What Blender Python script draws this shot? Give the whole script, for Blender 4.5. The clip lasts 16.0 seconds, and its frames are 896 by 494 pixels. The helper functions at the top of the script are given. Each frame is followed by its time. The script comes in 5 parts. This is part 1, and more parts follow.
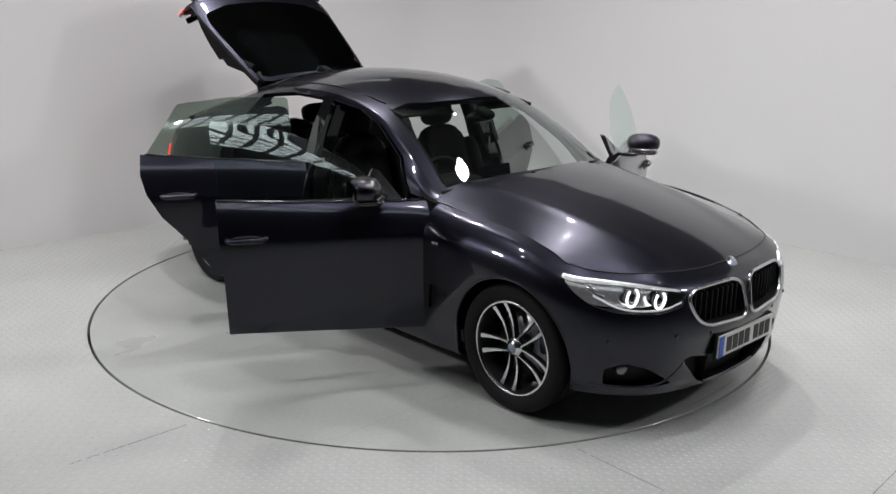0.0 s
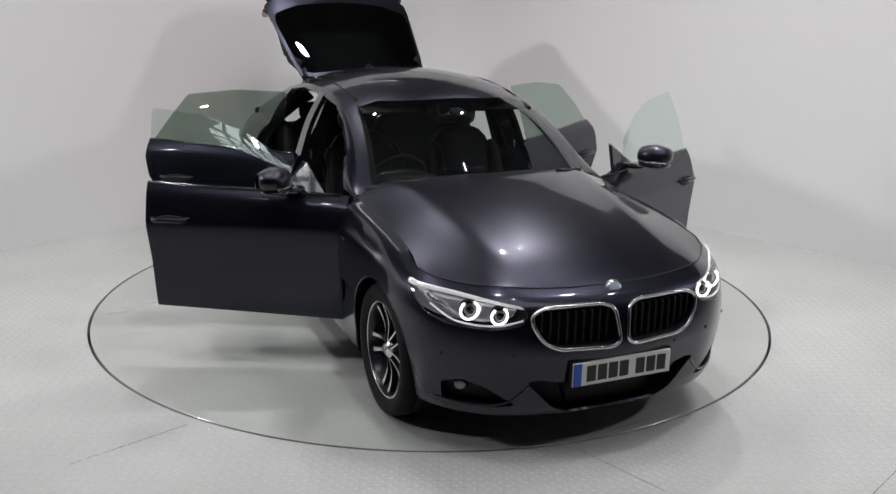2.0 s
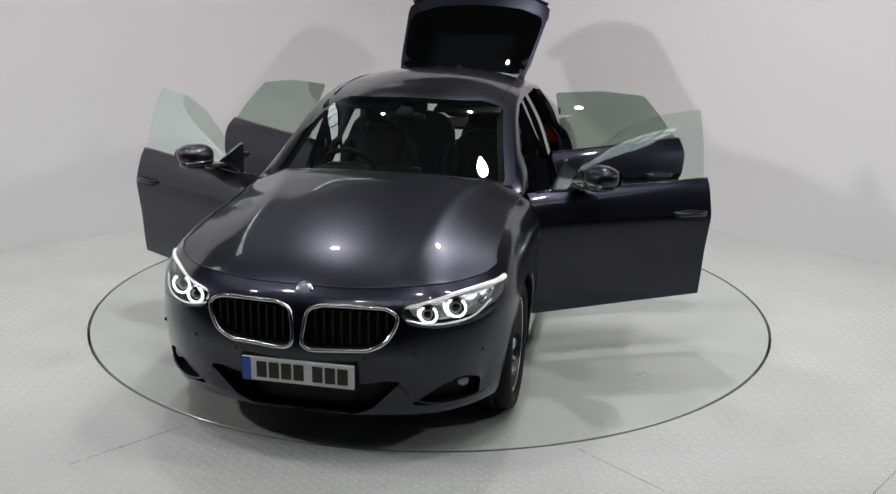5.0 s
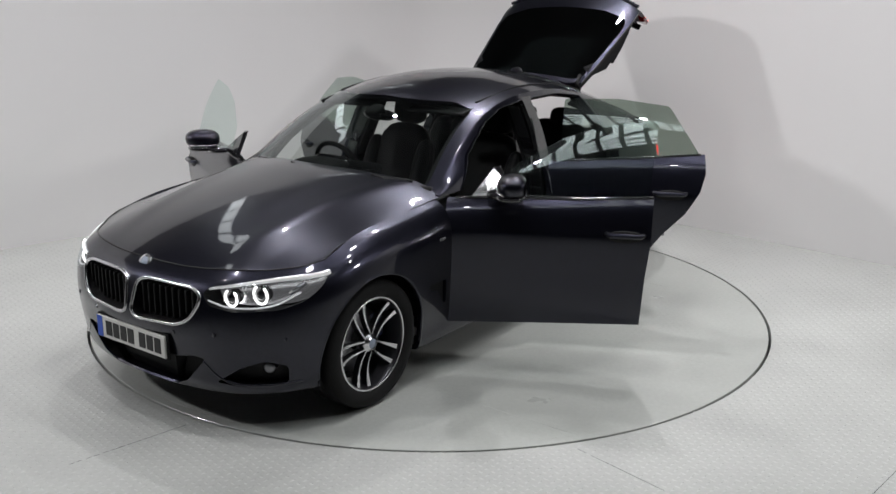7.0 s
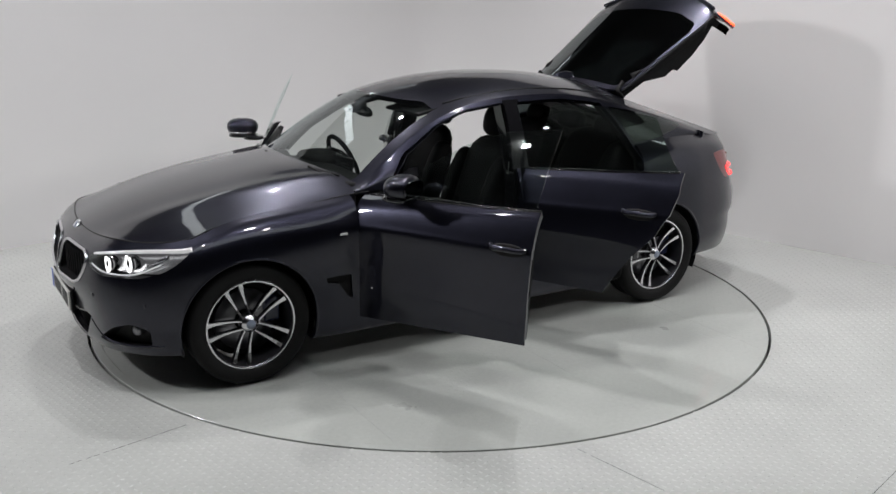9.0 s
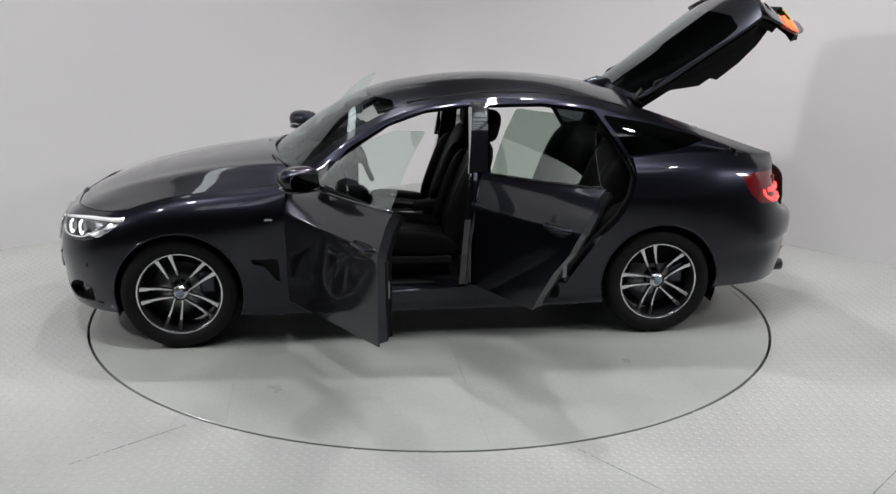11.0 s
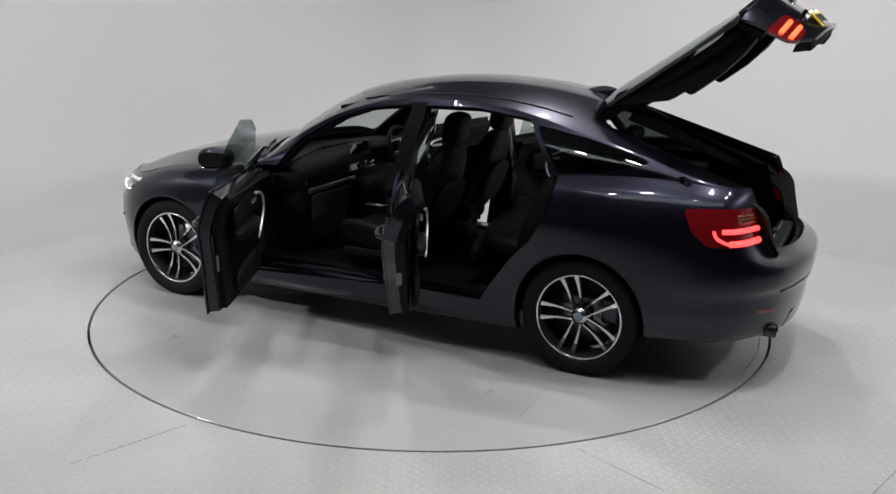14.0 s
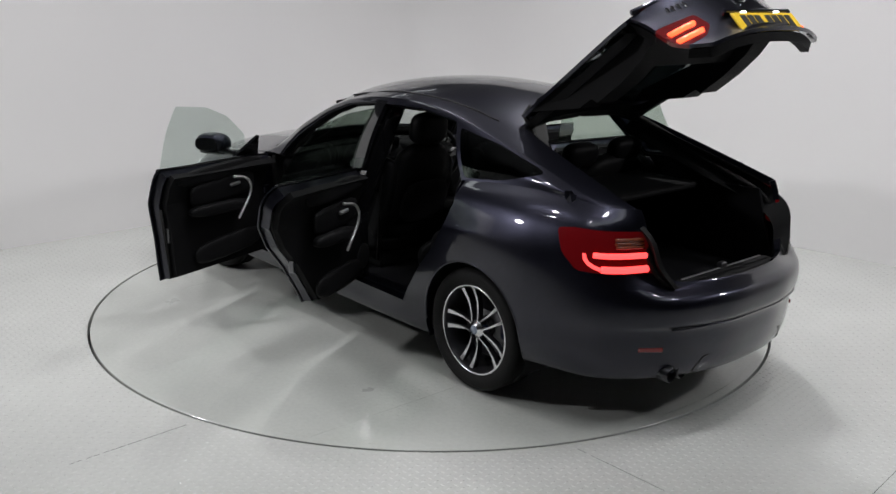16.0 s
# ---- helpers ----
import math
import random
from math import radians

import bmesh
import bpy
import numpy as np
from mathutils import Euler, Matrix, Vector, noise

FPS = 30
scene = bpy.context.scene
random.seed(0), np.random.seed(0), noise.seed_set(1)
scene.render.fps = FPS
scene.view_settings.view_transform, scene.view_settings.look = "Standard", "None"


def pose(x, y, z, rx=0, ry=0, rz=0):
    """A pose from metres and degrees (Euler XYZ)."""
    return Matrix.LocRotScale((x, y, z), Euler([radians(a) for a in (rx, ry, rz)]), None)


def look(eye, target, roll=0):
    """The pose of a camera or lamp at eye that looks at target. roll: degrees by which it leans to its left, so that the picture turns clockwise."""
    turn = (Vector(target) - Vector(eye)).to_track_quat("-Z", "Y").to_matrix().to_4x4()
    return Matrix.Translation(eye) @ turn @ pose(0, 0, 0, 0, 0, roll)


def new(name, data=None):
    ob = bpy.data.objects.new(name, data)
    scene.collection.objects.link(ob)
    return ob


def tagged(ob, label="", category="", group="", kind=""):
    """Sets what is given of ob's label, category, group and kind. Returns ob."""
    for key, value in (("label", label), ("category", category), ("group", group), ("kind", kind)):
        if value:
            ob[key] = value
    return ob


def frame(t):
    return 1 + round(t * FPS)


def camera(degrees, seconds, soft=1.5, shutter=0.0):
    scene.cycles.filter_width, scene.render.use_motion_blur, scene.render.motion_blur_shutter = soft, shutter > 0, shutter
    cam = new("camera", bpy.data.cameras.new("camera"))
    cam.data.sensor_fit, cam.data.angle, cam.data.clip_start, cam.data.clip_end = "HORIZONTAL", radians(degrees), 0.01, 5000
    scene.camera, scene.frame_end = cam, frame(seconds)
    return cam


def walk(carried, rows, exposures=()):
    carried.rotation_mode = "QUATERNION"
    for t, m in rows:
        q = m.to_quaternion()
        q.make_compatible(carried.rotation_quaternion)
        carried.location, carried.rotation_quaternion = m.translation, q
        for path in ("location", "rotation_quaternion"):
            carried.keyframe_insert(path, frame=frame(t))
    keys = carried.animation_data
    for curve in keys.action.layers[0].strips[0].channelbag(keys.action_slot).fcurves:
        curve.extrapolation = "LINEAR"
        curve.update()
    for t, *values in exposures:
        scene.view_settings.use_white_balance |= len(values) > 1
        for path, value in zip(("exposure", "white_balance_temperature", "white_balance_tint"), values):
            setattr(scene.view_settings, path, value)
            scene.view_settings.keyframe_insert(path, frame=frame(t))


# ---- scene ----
# ---------------- camera, on a stand before the turntable ----------------
cam = camera(52.42, 16.0)
EYE = Vector((0.0, -6.06, 2.041))
YAW, PITCH = radians(-1.012), radians(-15.482)
AHEAD = Vector((-math.sin(YAW) * math.cos(PITCH), math.cos(YAW) * math.cos(PITCH), math.sin(PITCH)))
STAND = look(EYE, EYE + AHEAD, 0.966)
walk(cam, [(0, STAND), (16, STAND)])

# ---------------- world and lamps ----------------
world = bpy.data.worlds.new("hall")
scene.world = world
world.use_nodes = True
world.node_tree.nodes["Background"].inputs[0].default_value = (0.8, 0.85, 0.9, 1)
world.node_tree.nodes["Background"].inputs[1].default_value = 0.05
scene.view_settings.exposure = 0.0


def area_lamp(name, at, to, sx, sy, watts, spread, colour=(1.0, 0.985, 1.01)):
    data = bpy.data.lights.new(name, "AREA")
    data.shape, data.size, data.size_y, data.energy, data.color = "RECTANGLE", sx, sy, watts, colour
    data.spread = radians(spread)
    ob = new(name, data)
    ob.matrix_world = look(at, to)
    return ob


# Lamps out of view, placed by the shadows and highlights they should give.
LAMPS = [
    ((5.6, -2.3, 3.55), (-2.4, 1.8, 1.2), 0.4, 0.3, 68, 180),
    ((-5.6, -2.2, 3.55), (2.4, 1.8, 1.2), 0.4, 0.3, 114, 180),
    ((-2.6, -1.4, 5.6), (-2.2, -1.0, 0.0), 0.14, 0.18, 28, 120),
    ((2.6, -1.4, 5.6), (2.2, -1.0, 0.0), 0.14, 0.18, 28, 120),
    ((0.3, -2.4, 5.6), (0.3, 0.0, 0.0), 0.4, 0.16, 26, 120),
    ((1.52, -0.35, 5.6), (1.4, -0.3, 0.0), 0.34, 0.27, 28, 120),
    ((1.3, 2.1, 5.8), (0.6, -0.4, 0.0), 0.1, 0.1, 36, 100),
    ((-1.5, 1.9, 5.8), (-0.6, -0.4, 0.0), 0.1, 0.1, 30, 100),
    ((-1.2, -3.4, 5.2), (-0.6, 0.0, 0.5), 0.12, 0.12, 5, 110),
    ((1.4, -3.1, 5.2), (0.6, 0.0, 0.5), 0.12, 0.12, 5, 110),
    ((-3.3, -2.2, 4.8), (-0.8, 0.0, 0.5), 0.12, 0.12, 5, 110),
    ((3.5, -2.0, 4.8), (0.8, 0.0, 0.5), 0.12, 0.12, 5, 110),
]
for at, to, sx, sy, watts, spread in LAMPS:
    area_lamp("unseen_hall_light", at, to, sx, sy, watts, spread)


# ---------------- materials ----------------
def material(name, colour, rough=0.5, metal=0.0, coat=0.0, spec=0.5, emit=None, power=0.0, trans=0.0, ior=1.45,
             noise_scale=0.0, noise_amount=0.0, bump=0.0, bump_scale=200.0, rough_var=0.0):
    m = bpy.data.materials.new(name)
    m.use_nodes = True
    nt = m.node_tree
    b = nt.nodes["Principled BSDF"]
    b.inputs["Base Color"].default_value = (*colour, 1)
    b.inputs["Roughness"].default_value = rough
    b.inputs["Metallic"].default_value = metal
    b.inputs["Coat Weight"].default_value = coat
    b.inputs["Coat Roughness"].default_value = 0.03
    b.inputs["Specular IOR Level"].default_value = spec
    b.inputs["Transmission Weight"].default_value = trans
    b.inputs["IOR"].default_value = ior
    if emit:
        b.inputs["Emission Color"].default_value = (*emit, 1)
        b.inputs["Emission Strength"].default_value = power
    co = nt.nodes.new("ShaderNodeTexCoord")
    if noise_amount or rough_var:
        n = nt.nodes.new("ShaderNodeTexNoise")
        n.inputs["Scale"].default_value = noise_scale
        n.inputs["Detail"].default_value = 6
        nt.links.new(co.outputs["Object"], n.inputs["Vector"])
        if noise_amount:
            mix = nt.nodes.new("ShaderNodeMix")
            mix.data_type = "RGBA"
            mix.inputs[6].default_value = (*[c * (1 - noise_amount) for c in colour], 1)
            mix.inputs[7].default_value = (*[min(1, c * (1 + noise_amount)) for c in colour], 1)
            nt.links.new(n.outputs["Fac"], mix.inputs[0])
            nt.links.new(mix.outputs[2], b.inputs["Base Color"])
        if rough_var:
            r = nt.nodes.new("ShaderNodeMapRange")
            r.inputs["To Min"].default_value = max(0.0, rough - rough_var)
            r.inputs["To Max"].default_value = rough + rough_var
            nt.links.new(n.outputs["Fac"], r.inputs["Value"])
            nt.links.new(r.outputs[0], b.inputs["Roughness"])
    if bump:
        n2 = nt.nodes.new("ShaderNodeTexNoise")
        n2.inputs["Scale"].default_value = bump_scale
        n2.inputs["Detail"].default_value = 4
        bp = nt.nodes.new("ShaderNodeBump")
        bp.inputs["Strength"].default_value = bump
        bp.inputs["Distance"].default_value = 0.002
        nt.links.new(co.outputs["Object"], n2.inputs["Vector"])
        nt.links.new(n2.outputs["Fac"], bp.inputs["Height"])
        nt.links.new(bp.outputs[0], b.inputs["Normal"])
    return m


def tread_plate(name, colour, rough):
    """Painted steel plate, a little stained and uneven in gloss."""
    m = material(name, colour, rough, coat=0.22)
    nt = m.node_tree
    b = nt.nodes["Principled BSDF"]
    b.inputs["Coat Roughness"].default_value = 0.09

    def math_node(op, a, c=None):
        n = nt.nodes.new("ShaderNodeMath")
        n.operation = op
        for i, v in enumerate((a, c)):
            if v is None:
                continue
            if isinstance(v, (int, float)):
                n.inputs[i].default_value = v
            else:
                nt.links.new(v, n.inputs[i])
        return n.outputs[0]

    co = nt.nodes.new("ShaderNodeTexCoord").outputs["Object"]
    n = nt.nodes.new("ShaderNodeTexNoise")
    n.inputs["Scale"].default_value = 1.1
    n.inputs["Detail"].default_value = 8
    nt.links.new(co, n.inputs["Vector"])
    n2 = nt.nodes.new("ShaderNodeTexNoise")
    n2.inputs["Scale"].default_value = 40
    n2.inputs["Detail"].default_value = 3
    nt.links.new(co, n2.inputs["Vector"])
    fac = math_node("ADD", math_node("MULTIPLY", n.outputs["Fac"], 0.7), math_node("MULTIPLY", n2.outputs["Fac"], 0.3))
    ramp = nt.nodes.new("ShaderNodeValToRGB")
    ramp.color_ramp.elements[0].position, ramp.color_ramp.elements[0].color = 0.3, (*[c * 0.86 for c in colour], 1)
    ramp.color_ramp.elements[1].position, ramp.color_ramp.elements[1].color = 0.65, (*[min(1, c * 1.08) for c in colour], 1)
    nt.links.new(fac, ramp.inputs[0])
    nt.links.new(ramp.outputs[0], b.inputs["Base Color"])
    r = nt.nodes.new("ShaderNodeMapRange")
    r.inputs["To Min"].default_value, r.inputs["To Max"].default_value = max(0.08, rough - 0.1), rough + 0.12
    nt.links.new(n.outputs["Fac"], r.inputs["Value"])
    nt.links.new(r.outputs[0], b.inputs["Roughness"])
    bp = nt.nodes.new("ShaderNodeBump")
    bp.inputs["Strength"].default_value, bp.inputs["Distance"].default_value = 0.25, 0.002
    nt.links.new(n2.outputs["Fac"], bp.inputs["Height"])
    nt.links.new(bp.outputs[0], b.inputs["Normal"])
    return m


def car_paint():
    m = material("paint", (0.028, 0.029, 0.044), 0.315, 0.88, 1.0)
    nt = m.node_tree
    b = nt.nodes["Principled BSDF"]
    b.inputs["Coat IOR"].default_value = 1.40
    co = nt.nodes.new("ShaderNodeTexCoord").outputs["Object"]
    v = nt.nodes.new("ShaderNodeTexVoronoi")
    v.inputs["Scale"].default_value = 900
    nt.links.new(co, v.inputs["Vector"])
    mix = nt.nodes.new("ShaderNodeMix")
    mix.data_type = "RGBA"
    mix.inputs[6].default_value, mix.inputs[7].default_value = (0.0045, 0.0047, 0.0075, 1), (0.025, 0.0258, 0.042, 1)
    sep = nt.nodes.new("ShaderNodeSeparateColor")
    nt.links.new(v.outputs["Color"], sep.inputs[0])
    nt.links.new(sep.outputs[0], mix.inputs[0])
    nt.links.new(mix.outputs[2], b.inputs["Base Color"])
    n = nt.nodes.new("ShaderNodeTexNoise")
    n.inputs["Scale"].default_value = 260
    bp = nt.nodes.new("ShaderNodeBump")
    bp.inputs["Strength"].default_value, bp.inputs["Distance"].default_value = 0.05, 0.0004
    nt.links.new(co, n.inputs["Vector"])
    nt.links.new(n.outputs["Fac"], bp.inputs["Height"])
    nt.links.new(bp.outputs[0], b.inputs["Coat Normal"])
    return m


def glass(name, tint, opacity=0.045, rough=0.0):
    """Thin sheet glass: clear with a tint, and mirror gloss on top."""
    m = bpy.data.materials.new(name)
    m.use_nodes = True
    nt = m.node_tree
    nt.nodes.remove(nt.nodes["Principled BSDF"])
    out = nt.nodes["Material Output"]
    t = nt.nodes.new("ShaderNodeBsdfTransparent")
    t.inputs[0].default_value = (*tint, 1)
    g = nt.nodes.new("ShaderNodeBsdfGlossy")
    g.inputs["Roughness"].default_value = rough
    g.inputs[0].default_value = (0.9, 0.95, 0.95, 1)
    lw = nt.nodes.new("ShaderNodeLayerWeight")
    lw.inputs[0].default_value = 0.5
    po = nt.nodes.new("ShaderNodeMath")
    po.operation = "POWER"
    po.inputs[1].default_value = 4.0
    nt.links.new(lw.outputs["Facing"], po.inputs[0])
    fr = nt.nodes.new("ShaderNodeMath")
    fr.operation = "MULTIPLY_ADD"
    fr.inputs[1].default_value, fr.inputs[2].default_value = 0.85, opacity
    nt.links.new(po.outputs[0], fr.inputs[0])
    mix = nt.nodes.new("ShaderNodeMixShader")
    nt.links.new(fr.outputs[0], mix.inputs[0])
    nt.links.new(t.outputs[0], mix.inputs[1])
    nt.links.new(g.outputs[0], mix.inputs[2])
    nt.links.new(mix.outputs[0], out.inputs[0])
    return m


M_PAINT = car_paint()
M_WALL = material("wall_paint", (0.835, 0.825, 0.82), 0.6, noise_scale=0.7, noise_amount=0.03, bump=0.15, bump_scale=60)
M_FLOOR = tread_plate("painted_tread_plate", (0.44, 0.45, 0.43), 0.34)
M_DISC = tread_plate("turntable_plate", (0.405, 0.42, 0.395), 0.30)
M_TREAD = tread_plate("worn_tread", (0.55, 0.56, 0.54), 0.13)
M_GAP = material("gap", (0.02, 0.02, 0.02), 0.8)
M_JOINT = material("dusty_joint", (0.12, 0.12, 0.115), 0.8, noise_scale=9, noise_amount=0.7)
M_CEIL = material("dark_ceiling", (0.11, 0.11, 0.115), 0.8, noise_scale=2, noise_amount=0.2)
M_BACK = material("hall_wall", (0.07, 0.07, 0.075), 0.7, noise_scale=1, noise_amount=0.2)
M_BLACK = material("black_plastic", (0.006, 0.006, 0.0065), 0.6, spec=0.25, noise_scale=30, noise_amount=0.2, bump=0.2)
M_GLOSSBLACK = material("gloss_black", (0.006, 0.006, 0.007), 0.08, coat=1.0)
M_RUBBER = material("rubber", (0.006, 0.006, 0.006), 0.7, spec=0.25, noise_scale=60, noise_amount=0.3, bump=0.3, bump_scale=300)
M_TRIM = material("soft_trim", (0.005, 0.005, 0.0055), 0.65, spec=0.12, noise_scale=40, noise_amount=0.2, bump=0.3, bump_scale=500)
M_LEATHER = material("black_leather", (0.0055, 0.0055, 0.006), 0.5, spec=0.09, noise_scale=25, noise_amount=0.25, bump=0.4, bump_scale=350)
M_CARPET = material("carpet", (0.006, 0.006, 0.007), 0.95, spec=0.1, noise_scale=80, noise_amount=0.4, bump=0.6, bump_scale=700)
M_CHROME = material("chrome", (0.62, 0.62, 0.64), 0.16, 1.0)
M_ALU = material("brushed_alu", (0.6, 0.6, 0.61), 0.28, 1.0, noise_scale=90, noise_amount=0.06)
M_RIMSILVER = material("machined_alloy", (0.72, 0.72, 0.74), 0.22, 1.0, coat=0.4, noise_scale=50, noise_amount=0.05)
M_RIMDARK = material("dark_alloy", (0.035, 0.035, 0.04), 0.3, 0.6, coat=0.5)
M_STEEL = material("brake_steel", (0.2, 0.2, 0.21), 0.35, 1.0, noise_scale=60, noise_amount=0.1)
M_GLASS = glass("side_glass", (0.90, 0.945, 0.92), 0.07)
M_GLASS_REAR = glass("rear_door_glass", (0.66, 0.72, 0.67), 0.09)
M_SCREEN = glass("windscreen_glass", (0.68, 0.73, 0.70), 0.085)
M_DARKGLASS = glass("privacy_glass", (0.07, 0.085, 0.085), 0.07)
M_LENS = glass("clear_lens", (0.93, 0.95, 0.97))
M_HALO = material("halo_light", (1, 1, 1), 0.3, emit=(1.0, 0.97, 0.95), power=2.4)
M_GLOW = material("lamp_glow", (0.9, 0.9, 0.92), 0.15, 0.6, emit=(1.0, 0.98, 0.97), power=0.28)
M_RED = material("red_lens", (0.10, 0.003, 0.005), 0.12, coat=1.0, emit=(1.0, 0.02, 0.02), power=0.022, noise_scale=200, noise_amount=0.2)
M_REDGLOW = material("red_light_bar", (0.8, 0.03, 0.02), 0.3, emit=(1.0, 0.06, 0.06), power=2.6)
M_GATEGLOW = material("gate_light_bar", (0.8, 0.08, 0.02), 0.3, emit=(1.0, 0.09, 0.03), power=3.0)
M_AMBER = material("amber_lens", (0.16, 0.03, 0.010), 0.12, coat=1.0)
M_PLATE = material("white_plate", (0.64, 0.64, 0.61), 0.35, noise_scale=60, noise_amount=0.03)
M_YPLATE = material("yellow_plate", (0.75, 0.50, 0.03), 0.35, noise_scale=60, noise_amount=0.05)
M_BLUE = material("plate_blue", (0.02, 0.08, 0.45), 0.35)
M_INK = material("ink", (0.015, 0.015, 0.015), 0.5)


# ---------------- mesh helpers ----------------
def crom(keys, n):
    """Catmull-Rom through rows of numbers, n steps a stretch."""
    k = np.array(keys, float)
    k = np.vstack([2 * k[0] - k[1], k, 2 * k[-1] - k[-2]])
    out = []
    for i in range(1, len(k) - 2):
        a, b, c, d = k[i - 1], k[i], k[i + 1], k[i + 2]
        for t in np.arange(n) / n:
            out.append(0.5 * (2 * b + (c - a) * t + (2 * a - 5 * b + 4 * c - d) * t * t + (3 * b - a - 3 * c + d) * t ** 3))
    out.append(k[-2])
    return np.array(out)


def mesh_part(name, verts, faces, mat, parent=None, label="", smooth=True):
    me = bpy.data.meshes.new(name)
    me.from_pydata([tuple(map(float, v)) for v in verts], [], [tuple(f) for f in faces])
    me.validate()
    me.polygons.foreach_set("use_smooth", [smooth] * len(me.polygons))
    me.materials.append(mat)
    ob = new(name, me)
    ob.parent = parent
    if label:
        tagged(ob, label)
    return ob


def part(name, bm, mat, parent=None, label="", smooth=False):
    me = bpy.data.meshes.new(name)
    bm.to_mesh(me)
    bm.free()
    me.polygons.foreach_set("use_smooth", [smooth] * len(me.polygons))
    me.materials.append(mat)
    ob = new(name, me)
    ob.parent = parent
    if label:
        tagged(ob, label)
    return ob


def box(sx, sy, sz, at=(0, 0, 0), bevel=0.0, rot=(0, 0, 0), seg=2):
    bm = bmesh.new()
    bmesh.ops.create_cube(bm, size=1)
    bmesh.ops.scale(bm, vec=(sx, sy, sz), verts=bm.verts)
    if bevel:
        bmesh.ops.bevel(bm, geom=bm.edges[:], offset=bevel, segments=seg, affect="EDGES", profile=0.5)
    bmesh.ops.transform(bm, matrix=pose(*at, *rot), verts=bm.verts)
    return bm


def lathe(profile, n=48):
    """Turn (radius, y) rows round the y axis."""
    bm = bmesh.new()
    rings = []
    for i in range(n):
        a = 2 * math.pi * i / n
        rings.append([bm.verts.new((r * math.cos(a), y, r * math.sin(a))) for r, y in profile])
    for i in range(n):
        p, q = rings[i], rings[(i + 1) % n]
        for j in range(len(profile) - 1):
            bm.faces.new((p[j], p[j + 1], q[j + 1], q[j]))
    bmesh.ops.remove_doubles(bm, verts=bm.verts, dist=1e-6)
    bmesh.ops.recalc_face_normals(bm, faces=bm.faces)
    return bm


def tube(points, radius, n=8, closed=False):
    """A round bar along points; radius is one number or one a point."""
    pts = [Vector([float(c) for c in p]) for p in points]
    rad = radius if hasattr(radius, "__len__") else [radius] * len(pts)
    bm = bmesh.new()
    rings = []
    for i, p in enumerate(pts):
        a = pts[i - 1] if (i or closed) else p
        b = pts[(i + 1) % len(pts)] if (i + 1 < len(pts) or closed) else p
        d = (b - a).normalized()
        s = d.cross(Vector((0.13, 0.21, 1))).normalized()
        u = s.cross(d)
        rings.append([bm.verts.new(p + float(rad[i]) * (math.cos(2 * math.pi * k / n) * s + math.sin(2 * math.pi * k / n) * u)) for k in range(n)])
    for i in range(len(rings) - (0 if closed else 1)):
        p, q = rings[i], rings[(i + 1) % len(rings)]
        for k in range(n):
            bm.faces.new((p[k], p[(k + 1) % n], q[(k + 1) % n], q[k]))
    if not closed:
        bm.faces.new(rings[0])
        bm.faces.new(rings[-1])
    bmesh.ops.recalc_face_normals(bm, faces=bm.faces)
    return bm


def solid(ob, thick, offset=-1.0, bevel=0.0):
    s = ob.modifiers.new("thickness", "SOLIDIFY")
    s.thickness, s.offset = thick, offset
    e = ob.modifiers.new("crisp_rim", "EDGE_SPLIT")
    e.split_angle = radians(40)
    if bevel:
        v = ob.modifiers.new("edge", "BEVEL")
        v.width, v.segments, v.limit_method, v.angle_limit = bevel, 2, "ANGLE", radians(50)
    return ob


# ---------------- the hall ----------------
CORNER = Vector((0.14, 4.29, 0))
LEFT_DIR, RIGHT_DIR = Vector((-0.746, -0.666, 0)), Vector((0.723, -0.691, 0))


